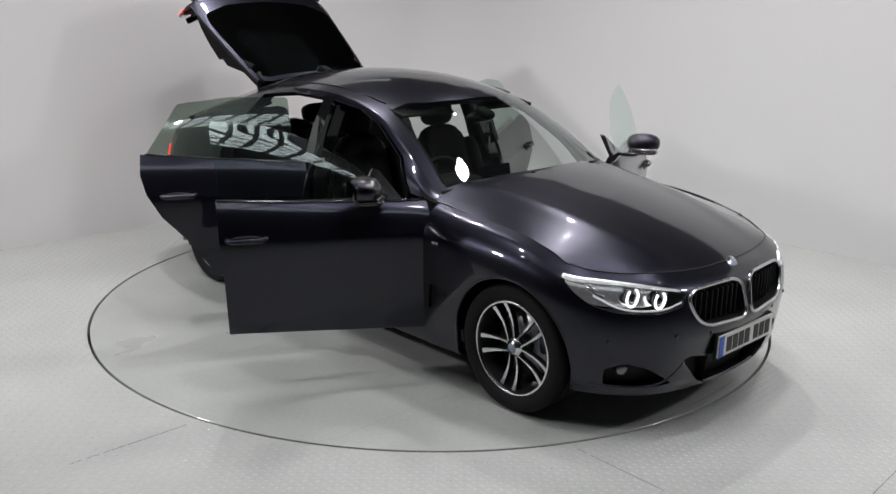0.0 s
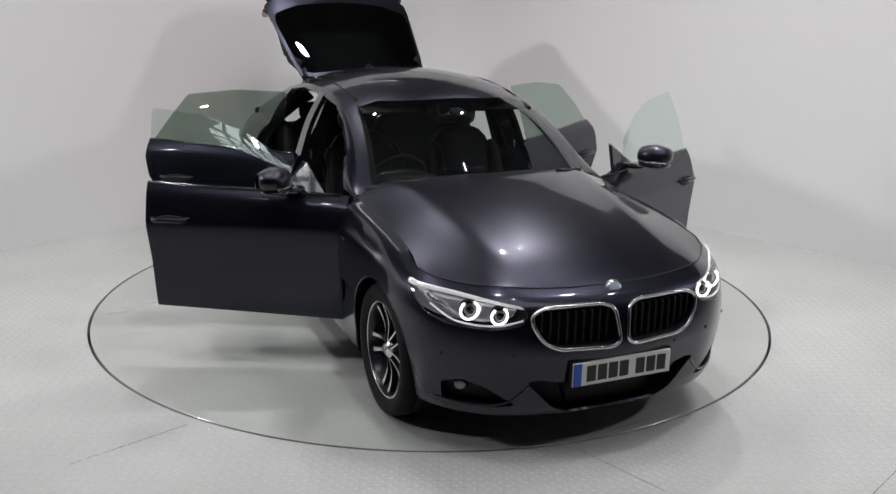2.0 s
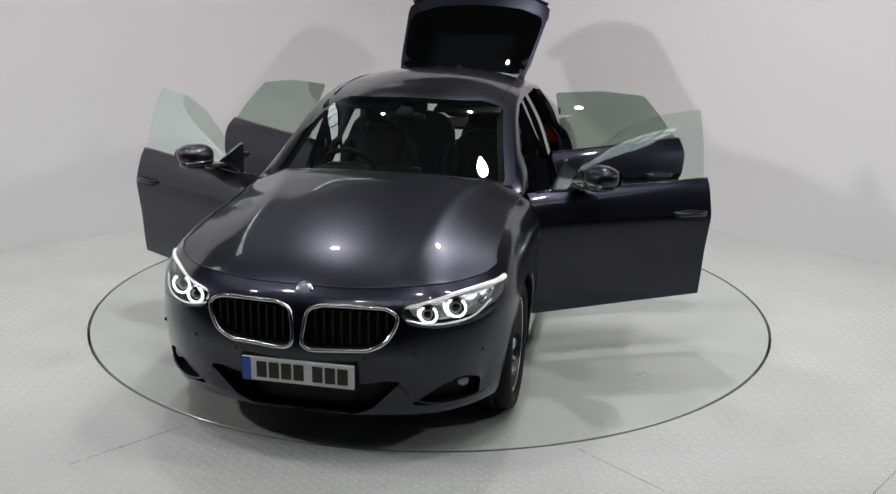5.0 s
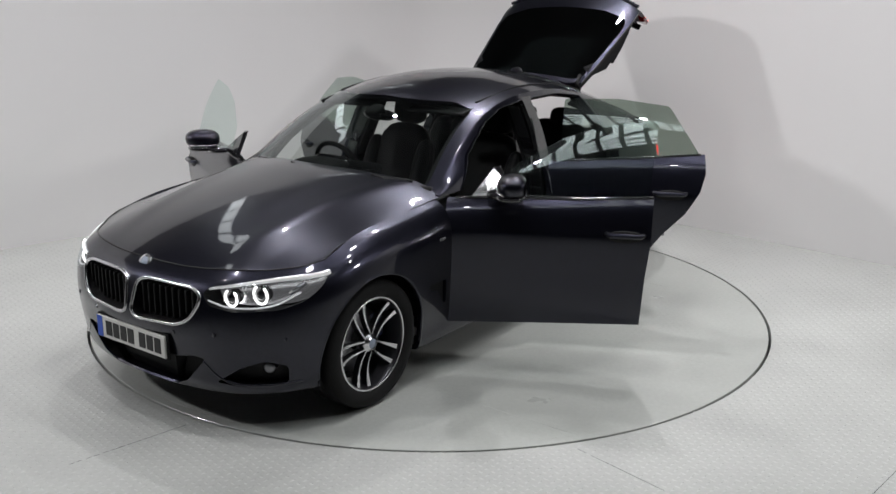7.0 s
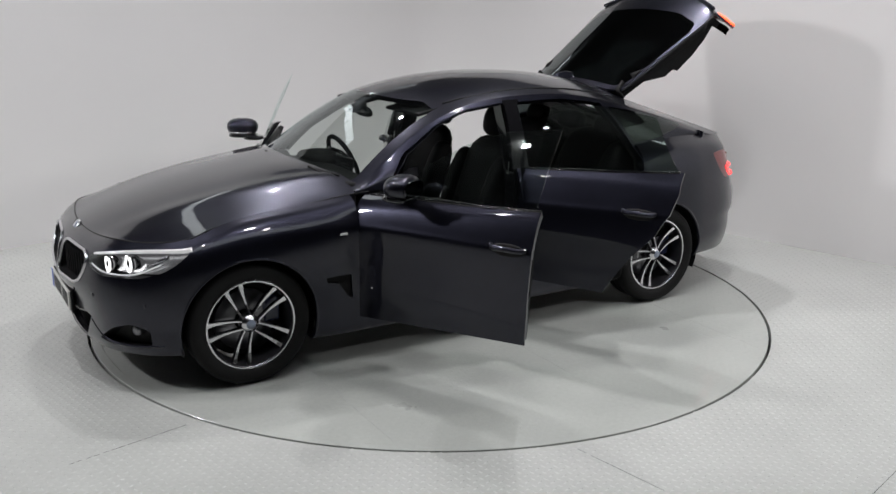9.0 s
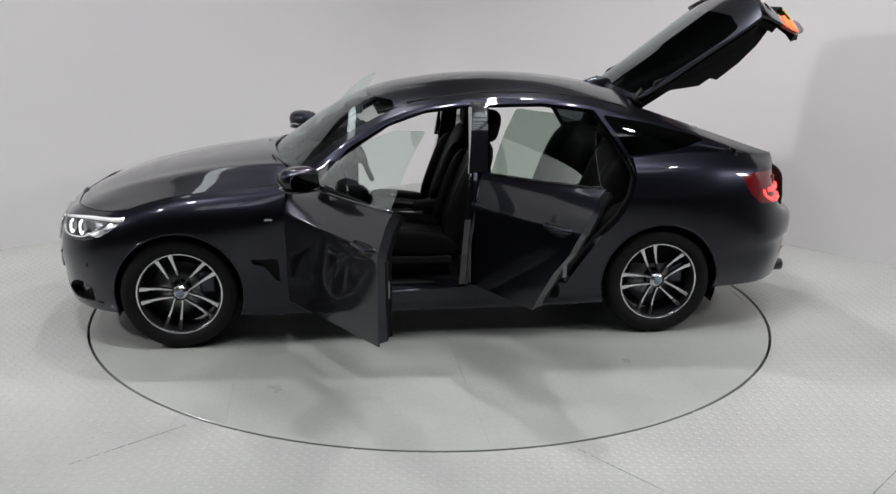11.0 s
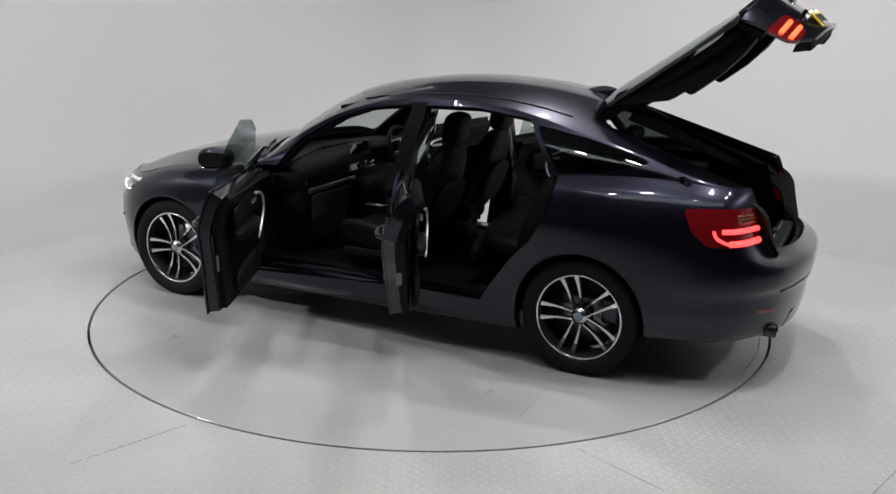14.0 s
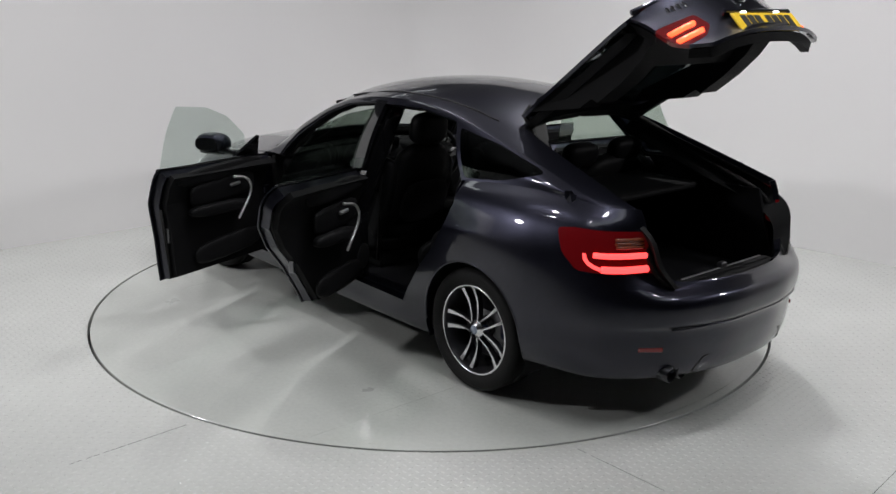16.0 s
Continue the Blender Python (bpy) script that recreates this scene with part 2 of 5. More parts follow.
def room():
    hall = 15.0
    # floor with a round hole for the turntable
    bm = bmesh.new()
    n = 160
    inner = [bm.verts.new((2.257 * math.cos(2 * math.pi * i / n), 2.257 * math.sin(2 * math.pi * i / n), 0)) for i in range(n)]
    low = [bm.verts.new((v.co.x, v.co.y, -0.05)) for v in inner]
    outer = [bm.verts.new((26 * math.cos(2 * math.pi * i / n), 26 * math.sin(2 * math.pi * i / n), 0)) for i in range(n)]
    for i in range(n):
        j = (i + 1) % n
        bm.faces.new((inner[i], outer[i], outer[j], inner[j]))
        bm.faces.new((inner[j], low[j], low[i], inner[i]))
    floor = part("floor", bm, M_FLOOR)
    tagged(floor, "pale grey painted steel tread-plate showroom floor", "floor", kind="structure")
    bm = bmesh.new()
    bmesh.ops.create_circle(bm, cap_ends=True, radius=2.4, segments=96)
    bmesh.ops.translate(bm, vec=(0, 0, -0.05), verts=bm.verts)
    pit = part("floor_pit", bm, M_GAP)
    tagged(pit, "dark narrow gap round the turntable", "floor", kind="structure")
    # two white partition walls joined by a rounded corner
    r, high = 0.7, 3.0
    path = [CORNER + LEFT_DIR * hall, CORNER + LEFT_DIR * r]
    for k in range(1, 12):
        t = k / 12
        path.append((1 - t) ** 2 * (CORNER + LEFT_DIR * r) + 2 * t * (1 - t) * CORNER + t * t * (CORNER + RIGHT_DIR * r))
    path += [CORNER + RIGHT_DIR * r, CORNER + RIGHT_DIR * hall]
    verts, faces = [], []
    for p in path:
        verts += [(p.x, p.y, 0), (p.x, p.y, high)]
    for i in range(len(path) - 1):
        faces.append((2 * i, 2 * i + 1, 2 * i + 3, 2 * i + 2))
    w = mesh_part("wall_north", verts, faces, M_WALL)
    solid(w, 0.15, 1.0)
    tagged(w, "plain white painted showroom walls meeting in a rounded corner", "wall", kind="structure")
    # the dark hall round about
    c4 = [(-17, -15), (17, -15), (17, 19), (-17, 19)]
    for k, name in enumerate(("wall_south", "wall_east", "wall_far", "wall_west")):
        p, q = c4[k], c4[(k + 1) % 4]
        w = mesh_part(name, [(*p, 0), (*q, 0), (*q, 6.3), (*p, 6.3)], [(3, 2, 1, 0)], M_BACK)
        solid(w, 0.2, -1.0)
        tagged(w, "plain dark wall closing the hall", "wall", kind="structure")
    w = mesh_part("ceiling", [(*p, 6.3) for p in c4], [(0, 1, 2, 3)], M_CEIL)
    solid(w, 0.2, 1.0)
    tagged(w, "dark hall ceiling", "ceiling", kind="structure")


def skylight(name, corner, along, across, n_along, n_across, bar, label):
    """Bright panes in a dark frame under the ceiling."""
    o, u, v = Vector(corner), Vector(along), Vector(across)
    root = new(name)
    tagged(root, label, "skylight", kind="structure")
    bm = bmesh.new()
    bm.faces.new([bm.verts.new(p) for p in (o, o + u, o + u + v, o + v)])
    pane = part("pane", bm, M_SKYPANE, root)
    bars = []
    for i in range(n_along + 1):
        p = o + u * (i / n_along)
        bars.append(tube([p + Vector((0, 0, -.03)), p + v + Vector((0, 0, -.03))], bar, 4))
    for i in range(n_across + 1):
        p = o + v * (i / n_across)
        bars.append(tube([p + Vector((0, 0, -.03)), p + u + Vector((0, 0, -.03))], bar, 4))
    for b in bars:
        part("glazing_bar", b, M_CEIL, root)
    return root


M_SKYPANE = material("bright_pane", (.8, .8, .8), .5, emit=(0.92, 0.97, 1.0), power=3.0)
skylight("skylight_1", (-2.4, -5.15, 6.0), (7.2, 0, 0), (0, 1.45, 0), 18, 6, .045, "bright gridded skylight in the hall roof")
skylight("skylight_2", (-3.3, 2.0, 6.0), (-1.0, 9.0, 0), (-.42, -.05, 0), 7, 1, .05, "bright skylight strip in the hall roof")
skylight("skylight_3", (-6.8, 7.0, 6.0), (6.0, 2.6, 0), (-.13, .34, 0), 5, 1, .05, "bright skylight strip in the hall roof")


def tread(name, inner, outer, box_limits, parent, mat, h):
    """Raised lozenges of chequer plate, crosswise in turn, as one mesh."""
    step = .0400
    s = math.sqrt(.5)
    n = int(8 / step)
    gi, gj = np.meshgrid(np.arange(-n, n), np.arange(-n, n), indexing="ij")
    gi, gj = gi.ravel(), gj.ravel()
    x, y = (gi + gj) * step * s, (gi - gj) * step * s
    d = np.hypot(x, y)
    x0, x1, y0, y1 = box_limits
    keep = (d < outer) & (d > inner) & (x > x0) & (x < x1) & (y > y0) & (y < y1)
    # stay before the walls
    for w in (LEFT_DIR, RIGHT_DIR):
        nx, ny = (w.y, -w.x) if w.x < 0 else (-w.y, w.x)
        keep &= ((x - CORNER.x) * nx + (y - CORNER.y) * ny) * (1 if (-CORNER.x * nx - CORNER.y * ny) > 0 else -1) > .04
    x, y, odd = x[keep], y[keep], ((gi + gj) % 2)[keep]
    a = np.where(odd > 0, math.pi / 4, -math.pi / 4)
    L, w = .0172, .0060
    base = np.array([(-L, 0, 0), (0, -w, 0), (L, 0, 0), (0, w, 0), (-L * .5, 0, h), (L * .5, 0, h)])
    ca, sa = np.cos(a)[:, None], np.sin(a)[:, None]
    vx = x[:, None] + ca * base[:, 0] - sa * base[:, 1]
    vy = y[:, None] + sa * base[:, 0] + ca * base[:, 1]
    vz = np.broadcast_to(base[:, 2], vx.shape)
    verts = np.stack([vx, vy, vz], -1).reshape(-1, 3)
    tri = np.array([(0, 1, 4), (1, 5, 4), (1, 2, 5), (2, 3, 5), (3, 4, 5), (3, 0, 4)])
    faces = (np.arange(len(x))[:, None, None] * 6 + tri).reshape(-1, 3)
    me = bpy.data.meshes.new(name)
    me.from_pydata(verts.tolist(), [], faces.tolist())
    me.polygons.foreach_set("use_smooth", [True] * len(me.polygons))
    me.materials.append(mat)
    ob = new(name, me)
    ob.parent = parent
    return ob


room()


def added_lamp_bodies():
    """Unseen dark housings added behind the lamps, hung from the ceiling or on stands."""
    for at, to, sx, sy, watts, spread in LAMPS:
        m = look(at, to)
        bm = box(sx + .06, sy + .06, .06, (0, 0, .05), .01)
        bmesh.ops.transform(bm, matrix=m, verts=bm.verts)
        ob = part("added_lamp_housing", bm, M_CEIL)
        tagged(ob, "added dark metal lamp housing, out of view", "lamp", group="hall lamps", kind="structure")
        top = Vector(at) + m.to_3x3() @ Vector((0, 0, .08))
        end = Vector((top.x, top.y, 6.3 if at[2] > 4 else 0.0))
        part("added_stem", tube([top, end], .015, 8), M_CEIL, ob)


added_lamp_bodies()
TREAD = tread("floor_tread", 2.262, 9, (-5.2, 5.2, -4.2, 4.2), None, M_TREAD, .0034)
tagged(TREAD, "raised lozenges of the grey tread-plate floor", "tread plate", kind="stuff")


def floor_joints():
    """Narrow dark joints between the floor plates."""
    for (x0, y0), (x1, y1) in (((-1.62, -2.41), (-1.19, -2.0)), ((0.69, -2.21), (1.01, -2.58)), ((1.67, -2.83), (4.14, -0.37))):
        length, turned = math.hypot(x1 - x0, y1 - y0), math.degrees(math.atan2(y1 - y0, x1 - x0))
        ob = part("floor_joint", box(length, .0024, .003, ((x0 + x1) / 2, (y0 + y1) / 2, -.0003), 0, (0, 0, turned)), M_JOINT)
        tagged(ob, "thin dark joint between the floor plates", "floor joint", kind="structure")


floor_joints()


def turntable():
    R = 2.2400
    bm = lathe([(R - .05, -.045), (R, -.045), (R, -.002), (R - .002, 0), (R - .05, 0)], 160)
    bmesh.ops.rotate(bm, matrix=Matrix.Rotation(radians(90), 3, "X"), verts=bm.verts)
    bmesh.ops.recalc_face_normals(bm, faces=bm.faces)
    ob = part("turntable", bm, M_DISC)
    tagged(ob, "round grey painted tread-plate turntable set in the floor", "turntable")
    # deck plates with narrow joints
    cuts = [-R, -1.25, 0.0, 1.25, R]
    r = R - .0505
    for lo, hi in zip(cuts, cuts[1:]):
        lo, hi = max(lo + .0006, -r), min(hi - .0006, r)
        pts = []
        for x in np.linspace(lo, hi, 40):
            pts.append((x, math.sqrt(max(0, r * r - x * x))))
        for x in np.linspace(hi, lo, 40):
            pts.append((x, -math.sqrt(max(0, r * r - x * x))))
        out = []
        for p in pts:
            if not out or math.dist(p, out[-1]) > 1e-4:
                out.append(p)
        if math.dist(out[0], out[-1]) < 1e-4:
            out.pop()
        bm = bmesh.new()
        f = bm.faces.new([bm.verts.new((x, y, 0)) for x, y in out])
        g = bmesh.ops.extrude_face_region(bm, geom=[f])
        bmesh.ops.translate(bm, vec=(0, 0, -.04), verts=[e for e in g["geom"] if isinstance(e, bmesh.types.BMVert)])
        bmesh.ops.recalc_face_normals(bm, faces=bm.faces)
        part("deck_plate", bm, M_DISC, ob)
    t = tread("deck_tread", -1, R - .06, (-3, 3, -3, 3), ob, M_DISC, .0011)
    tagged(t, kind="stuff")
    return ob


TABLE = turntable()

# ---------------- the car: master surfaces of its left half (x ahead, y left, z up) ----------------
CAR = new("car")
tagged(CAR, "dark grey metallic five-door hatchback car with all doors and tailgate open", "car")


def profile(*rows):
    return [v for row in rows for v in row]


# each key: place in plan, then ten (height, inset) rows from the underside to the shoulder
NOSE = ((.20, .34), (.195, .10), (.23, .05), (.33, .03), (.45, .01), (.52, 0), (.61, .015), (.70, .04), (.75, .08), (.785, .135))
CHEEK = ((.20, .30), (.20, .09), (.24, .04), (.34, .02), (.45, .005), (.54, 0), (.64, .01), (.71, .03), (.76, .07), (.80, .125))
FENDER0 = ((.21, .18), (.21, .06), (.25, .03), (.34, .01), (.45, 0), (.55, 0), (.66, .005), (.73, .02), (.78, .05), (.825, .10))
FENDER1 = ((.21, .14), (.22, .04), (.26, .015), (.35, 0), (.48, 0), (.6, 0), (.71, .005), (.80, .025), (.865, .075), (.90, .14))
FENDER2 = ((.19, .14), (.19, .05), (.23, .03), (.31, .03), (.45, .015), (.6, .005), (.74, .003), (.83, .02), (.91, .075), (.945, .145))
DOOR0 = ((.19, .15), (.185, .05), (.23, .025), (.31, .022), (.42, .012), (.6, .006), (.78, 0), (.84, .012), (.93, .052), (.975, .11))
DOOR1 = ((.19, .15), (.185, .05), (.23, .025), (.31, .024), (.42, .016), (.6, .011), (.79, 0), (.855, .012), (.955, .048), (1.008, .085))
DOOR2 = ((.19, .15), (.19, .05), (.235, .025), (.31, .022), (.43, .014), (.6, .009), (.81, 0), (.875, .012), (.99, .05), (1.055, .09))
QUARTER0 = ((.20, .14), (.205, .05), (.245, .025), (.33, .02), (.46, .01), (.61, .004), (.825, 0), (.895, .013), (1.02, .06), (1.085, .115))
QUARTER1 = ((.23, .12), (.24, .05), (.28, .02), (.36, 0), (.5, 0), (.62, 0), (.83, .003), (.90, .018), (1.04, .075), (1.115, .16))
QUARTER2 = ((.27, .14), (.28, .05), (.32, .02), (.40, 0), (.5, 0), (.62, 0), (.80, .008), (.92, .03), (1.04, .085), (1.125, .18))
TAIL0 = ((.27, .16), (.28, .06), (.33, .03), (.42, .012), (.52, .012), (.595, 0), (.74, .014), (.90, .045), (1.02, .09), (1.095, .165))
TAIL1 = ((.275, .20), (.285, .08), (.34, .045), (.44, .03), (.535, .024), (.59, 0), (.695, .008), (.77, .10), (1.0, .14), (1.10, .15))
OUTLINE_KEYS = [((2.255, 0), NOSE), ((2.232, .30), NOSE), ((2.15, .58), CHEEK), ((1.985, .775), CHEEK), ((1.76, .885), FENDER0),
        ((1.46, .915), FENDER1), ((1.0, .915), FENDER2), ((.72, .905), DOOR0), ((0, .905), DOOR1), ((-.7, .91), DOOR2),
        ((-1.1, .922), QUARTER0), ((-1.46, .932), QUARTER1), ((-1.85, .912), QUARTER2), ((-2.20, .825), TAIL0),
        ((-2.44, .60), TAIL1), ((-2.55, .30), TAIL1), ((-2.575, 0), TAIL1)]
NU, NV = 12, 5
okey = [profile(p, *rows) for p, rows in OUTLINE_KEYS]
okey = [[okey[1][0], -okey[1][1], *okey[1][2:]]] + okey + [[okey[-2][0], -okey[-2][1], *okey[-2][2:]]]
PERIM = crom(okey, NU)[NU:-NU]
PERIM[0, 1] = PERIM[-1, 1] = 0.0
TAN = np.gradient(PERIM[:, :2], axis=0)
TAN /= np.linalg.norm(TAN, axis=1)[:, None]
NRM = np.stack([TAN[:, 1], -TAN[:, 0]], 1)
NRM *= np.where((NRM * (PERIM[:, :2] - [0, 0])).sum(1) < 0, -1, 1)[:, None]
NRM[0], NRM[-1] = (1, 0), (-1, 0)
BAND = []
for row, nrm in zip(PERIM, NRM):
    prof = crom(row[2:].reshape(10, 2), NV)
    pts = [(row[0] - nrm[0] * d, max(0.0, row[1] - nrm[1] * d), z) for z, d in prof]
    BAND.append(pts)
BAND = np.array(BAND)
BAND[0, :, 1] = BAND[-1, :, 1] = 0
EDGE = BAND[:, -1]


def lerp_rows(table, x):
    t = np.array(table)
    return np.array([np.interp(x, t[::-1, 0], t[::-1, k]) for k in range(1, t.shape[1])])


def smooth_rows(table, x):
    """A smooth curve through rows, sampled at falling x."""
    c = crom(table, 10)
    return np.array([np.interp(x, c[::-1, 0], c[::-1, k]) for k in range(1, c.shape[1])])


def grid_faces(n, m):
    return [(i * m + j, i * m + j + 1, (i + 1) * m + j + 1, (i + 1) * m + j) for i in range(n - 1) for j in range(m - 1)]


# bonnet: edge x -> middle line
HOOD_MID = [(1.80, 2.12, .785), (1.66, 1.97, .870), (1.46, 1.75, .946), (1.2, 1.43, 1.016), (1.0, 1.18, 1.052), (.80, .97, 1.074), (.70, .90, 1.078)]
i0 = 4 * NU
side_e = [e for e in EDGE[i0:] if e[0] > 0.70]
front_e = EDGE[:i0 + 1][::-1]
HOOD = []
SH = np.linspace(0, 1, 26)
for i, e in enumerate(side_e):
    u = i / (len(side_e) - 1)
    xc, zc = smooth_rows(HOOD_MID, e[0])
    row = []
    for s in SH:
        y = e[1] * (1 - s)
        q = 1 - (1 - s) ** 2
        x = e[0] + (xc - e[0]) * q
        z = e[2] + (zc - e[2]) * (1 - (1 - s) ** 3.0)
        z += 0.011 * min(1, 3 * u) * math.exp(-((y - (0.38 + 0.22 * u)) / 0.075) ** 2)
        w = (1 - u) ** 3 if u < 1 else 0
        fx = np.interp(y, front_e[::-1, 1], front_e[::-1, 0])
        fz = np.interp(y, front_e[::-1, 1], front_e[::-1, 2])
        row.append((x * (1 - w) + fx * w, y, z * (1 - w) + fz * w))
    HOOD.append(row)
HOOD = np.array(HOOD)

# cabin: edge x -> rail point and middle point
RAIL = [(.82, .84, .745, .965), (.72, .73, .738, 1.02), (.45, .47, .695, 1.195), (.2, .19, .652, 1.335), (-.1, -.1, .632, 1.415), (-.4, -.4, .63, 1.445),
        (-.75, -.75, .635, 1.438), (-1.05, -1.05, .65, 1.395), (-1.35, -1.38, .668, 1.31), (-1.65, -1.68, .682, 1.232), (-1.85, -1.9, .69, 1.168), (-2.02, -2.08, .70, 1.118)]
MID = [(.82, 1.03, .99), (.72, .92, 1.055), (.45, .62, 1.272), (.2, .30, 1.44), (-.1, -.05, 1.514), (-.4, -.4, 1.546), (-.75, -.78, 1.541), (-1.05, -1.12, 1.502),
       (-1.35, -1.45, 1.428), (-1.65, -1.82, 1.31), (-1.85, -2.12, 1.225), (-2.02, -2.40, 1.16)]
cab_e = np.array([e for e in EDGE if -2.02 < e[0] < 0.82 and e[1] > 0.3])
rear_e = np.array([e for e in EDGE if e[0] < -1.9])
CAB = []
for i, e in enumerate(cab_e):
    R, C = smooth_rows(RAIL, e[0]), smooth_rows(MID, e[0])
    R, C = np.array(R), np.array([C[0], 0, C[1]])
    mid = (e + R) / 2 + np.array([0, 0.018, 0.006])
    over = []
    for s in (0.08, 0.25, 0.5, 0.75):
        y = R[1] * (1 - s)
        over.append((R[0] + (C[0] - R[0]) * (1 - (1 - s) ** 2), y, R[2] + (C[2] - R[2]) * (1 - (1 - s) ** 2.2)))
    row = np.vstack([crom([e, mid, R], 6), crom([R, *over, C], 6)[1:]])
    w = max(0.0, (i / (len(cab_e) - 1) - 0.8) / 0.2) ** 2
    if w:
        for r in row:
            y = r[1]
            fx = np.interp(y, rear_e[::-1, 1], rear_e[::-1, 0])
            fz = np.interp(y, rear_e[::-1, 1], rear_e[::-1, 2])
            r[0], r[2] = r[0] * (1 - w) + fx * w, r[2] * (1 - w) + fz * w
    row[:, 1] = np.maximum(row[:, 1], 0)
    row[-1, 1] = 0
    CAB.append(row)
CAB = np.array(CAB)


class Sheet:
    """A surface from which panels are cut along lines drawn in one of its views."""

    def __init__(self, grid, outward):
        n, m, _ = grid.shape
        self.bm = bmesh.new()
        vs = [self.bm.verts.new(p) for p in grid.reshape(-1, 3)]
        for f in grid_faces(n, m):
            try:
                self.bm.faces.new([vs[k] for k in f])
            except ValueError:
                pass
        bmesh.ops.remove_doubles(self.bm, verts=self.bm.verts, dist=1e-5)
        self.bm.normal_update()
        s = sum(f.normal.dot(Vector(outward(f.calc_center_median()))) * f.calc_area() for f in self.bm.faces)
        if s < 0:
            bmesh.ops.reverse_faces(self.bm, faces=self.bm.faces)

    def cut(self, poly, axes, keep=None):
        """Cut along the closed outline poly in the plane of the two axes; returns the faces inside it."""
        bm, (a, b) = self.bm, axes
        poly = [tuple(p) for p in poly]
        for i, p in enumerate(poly):
            q = poly[(i + 1) % len(poly)]
            lo = (min(p[0], q[0]) - .004, min(p[1], q[1]) - .004)
            hi = (max(p[0], q[0]) + .004, max(p[1], q[1]) + .004)
            geom = set()
            for f in bm.faces:
                if keep and not keep(f.calc_center_median()):
                    continue
                cs = [v.co for v in f.verts]
                if max(c[a] for c in cs) < lo[0] or min(c[a] for c in cs) > hi[0] or max(c[b] for c in cs) < lo[1] or min(c[b] for c in cs) > hi[1]:
                    continue
                geom.add(f)
                geom.update(f.edges)
                geom.update(f.verts)
            if not geom:
                continue
            co, no = Vector((0, 0, 0)), Vector((0, 0, 0))
            co[a], co[b] = p
            no[a], no[b] = q[1] - p[1], p[0] - q[0]
            bmesh.ops.bisect_plane(bm, geom=list(geom), dist=1e-5, plane_co=co, plane_no=no)
        out = []
        for f in bm.faces:
            c = f.calc_center_median()
            if (keep is None or keep(c)) and inside(poly, c[a], c[b]):
                out.append(f)
        return out

    def take(self, faces):
        """Lift faces out of the sheet: their corners and corner lists."""
        idx, verts, fl = {}, [], []
        for f in faces:
            row = []
            for v in f.verts:
                if v not in idx:
                    idx[v] = len(verts)
                    verts.append(v.co.copy())
                row.append(idx[v])
            fl.append(row)
        bmesh.ops.delete(self.bm, geom=faces, context="FACES")
        return verts, fl

    def rest(self):
        return self.take(self.bm.faces[:])


def inside(poly, x, y):
    k = False
    for i, (x0, y0) in enumerate(poly):
        x1, y1 = poly[i - 1]
        if (y0 > y) != (y1 > y) and x < (x1 - x0) * (y - y0) / (y1 - y0) + x0:
            k = not k
    return k


def mirrored(vf):
    v, f = vf
    return [Vector((p.x, -p.y, p.z)) for p in v], [list(reversed(q)) for q in f]


def joined(*vfs):
    v, f = [], []
    for a, b in vfs:
        n = len(v)
        v += a
        f += [[i + n for i in q] for q in b]
    return v, f


def both(vf):
    """A half with its mirror image, welded along the middle."""
    v, f = joined(vf, mirrored(vf))
    bm = bmesh.new()
    vs = [bm.verts.new(p) for p in v]
    for q in f:
        try:
            bm.faces.new([vs[i] for i in q])
        except ValueError:
            pass
    bmesh.ops.remove_doubles(bm, verts=bm.verts, dist=2e-4)
    bm.verts.index_update()
    out = [p.co.copy() for p in bm.verts], [[p.index for p in q.verts] for q in bm.faces]
    bm.free()
    return out


def circle(cx, cy, r, n=36, squash=1.0):
    return [(cx + r * math.cos(2 * math.pi * i / n), cy + squash * r * math.sin(2 * math.pi * i / n)) for i in range(n)]


def shrink(poly, d):
    """An outline moved inward by d."""
    n = len(poly)
    area = sum(poly[i - 1][0] * p[1] - p[0] * poly[i - 1][1] for i, p in enumerate(poly))
    s = 1 if area > 0 else -1
    out = []
    for i in range(n):
        a, b, c = Vector(poly[i - 1]), Vector(poly[i]), Vector(poly[(i + 1) % n])
        e1, e2 = (b - a).normalized(), (c - b).normalized()
        n1, n2 = Vector((-e1.y, e1.x)) * s, Vector((-e2.y, e2.x)) * s
        m = (n1 + n2)
        m = m / max(0.35, m.length_squared / 2)
        out.append(tuple(b + m * d))
    return out


def rounded(poly, r, n=4):
    """An outline with its corners rounded."""
    out = []
    for i in range(len(poly)):
        a, b, c = Vector(poly[i - 1]), Vector(poly[i]), Vector(poly[(i + 1) % len(poly)])
        ra, rc = min(r, (a - b).length * .45), min(r, (c - b).length * .45)
        p, q = b + (a - b).normalized() * ra, b + (c - b).normalized() * rc
        for k in range(n + 1):
            t = k / n
            out.append(tuple((1 - t) ** 2 * p + 2 * t * (1 - t) * b + t * t * q))
    return out


X, Y, Z = 0, 1, 2
band = Sheet(BAND, lambda c: (c.x * 0.25, c.y, 0) if abs(c.x) < 2.0 else (c.x, c.y, 0))
hood = Sheet(HOOD, lambda c: (0, 0, 1))
cab = Sheet(CAB, lambda c: (0, c.y * 0.4, 1))

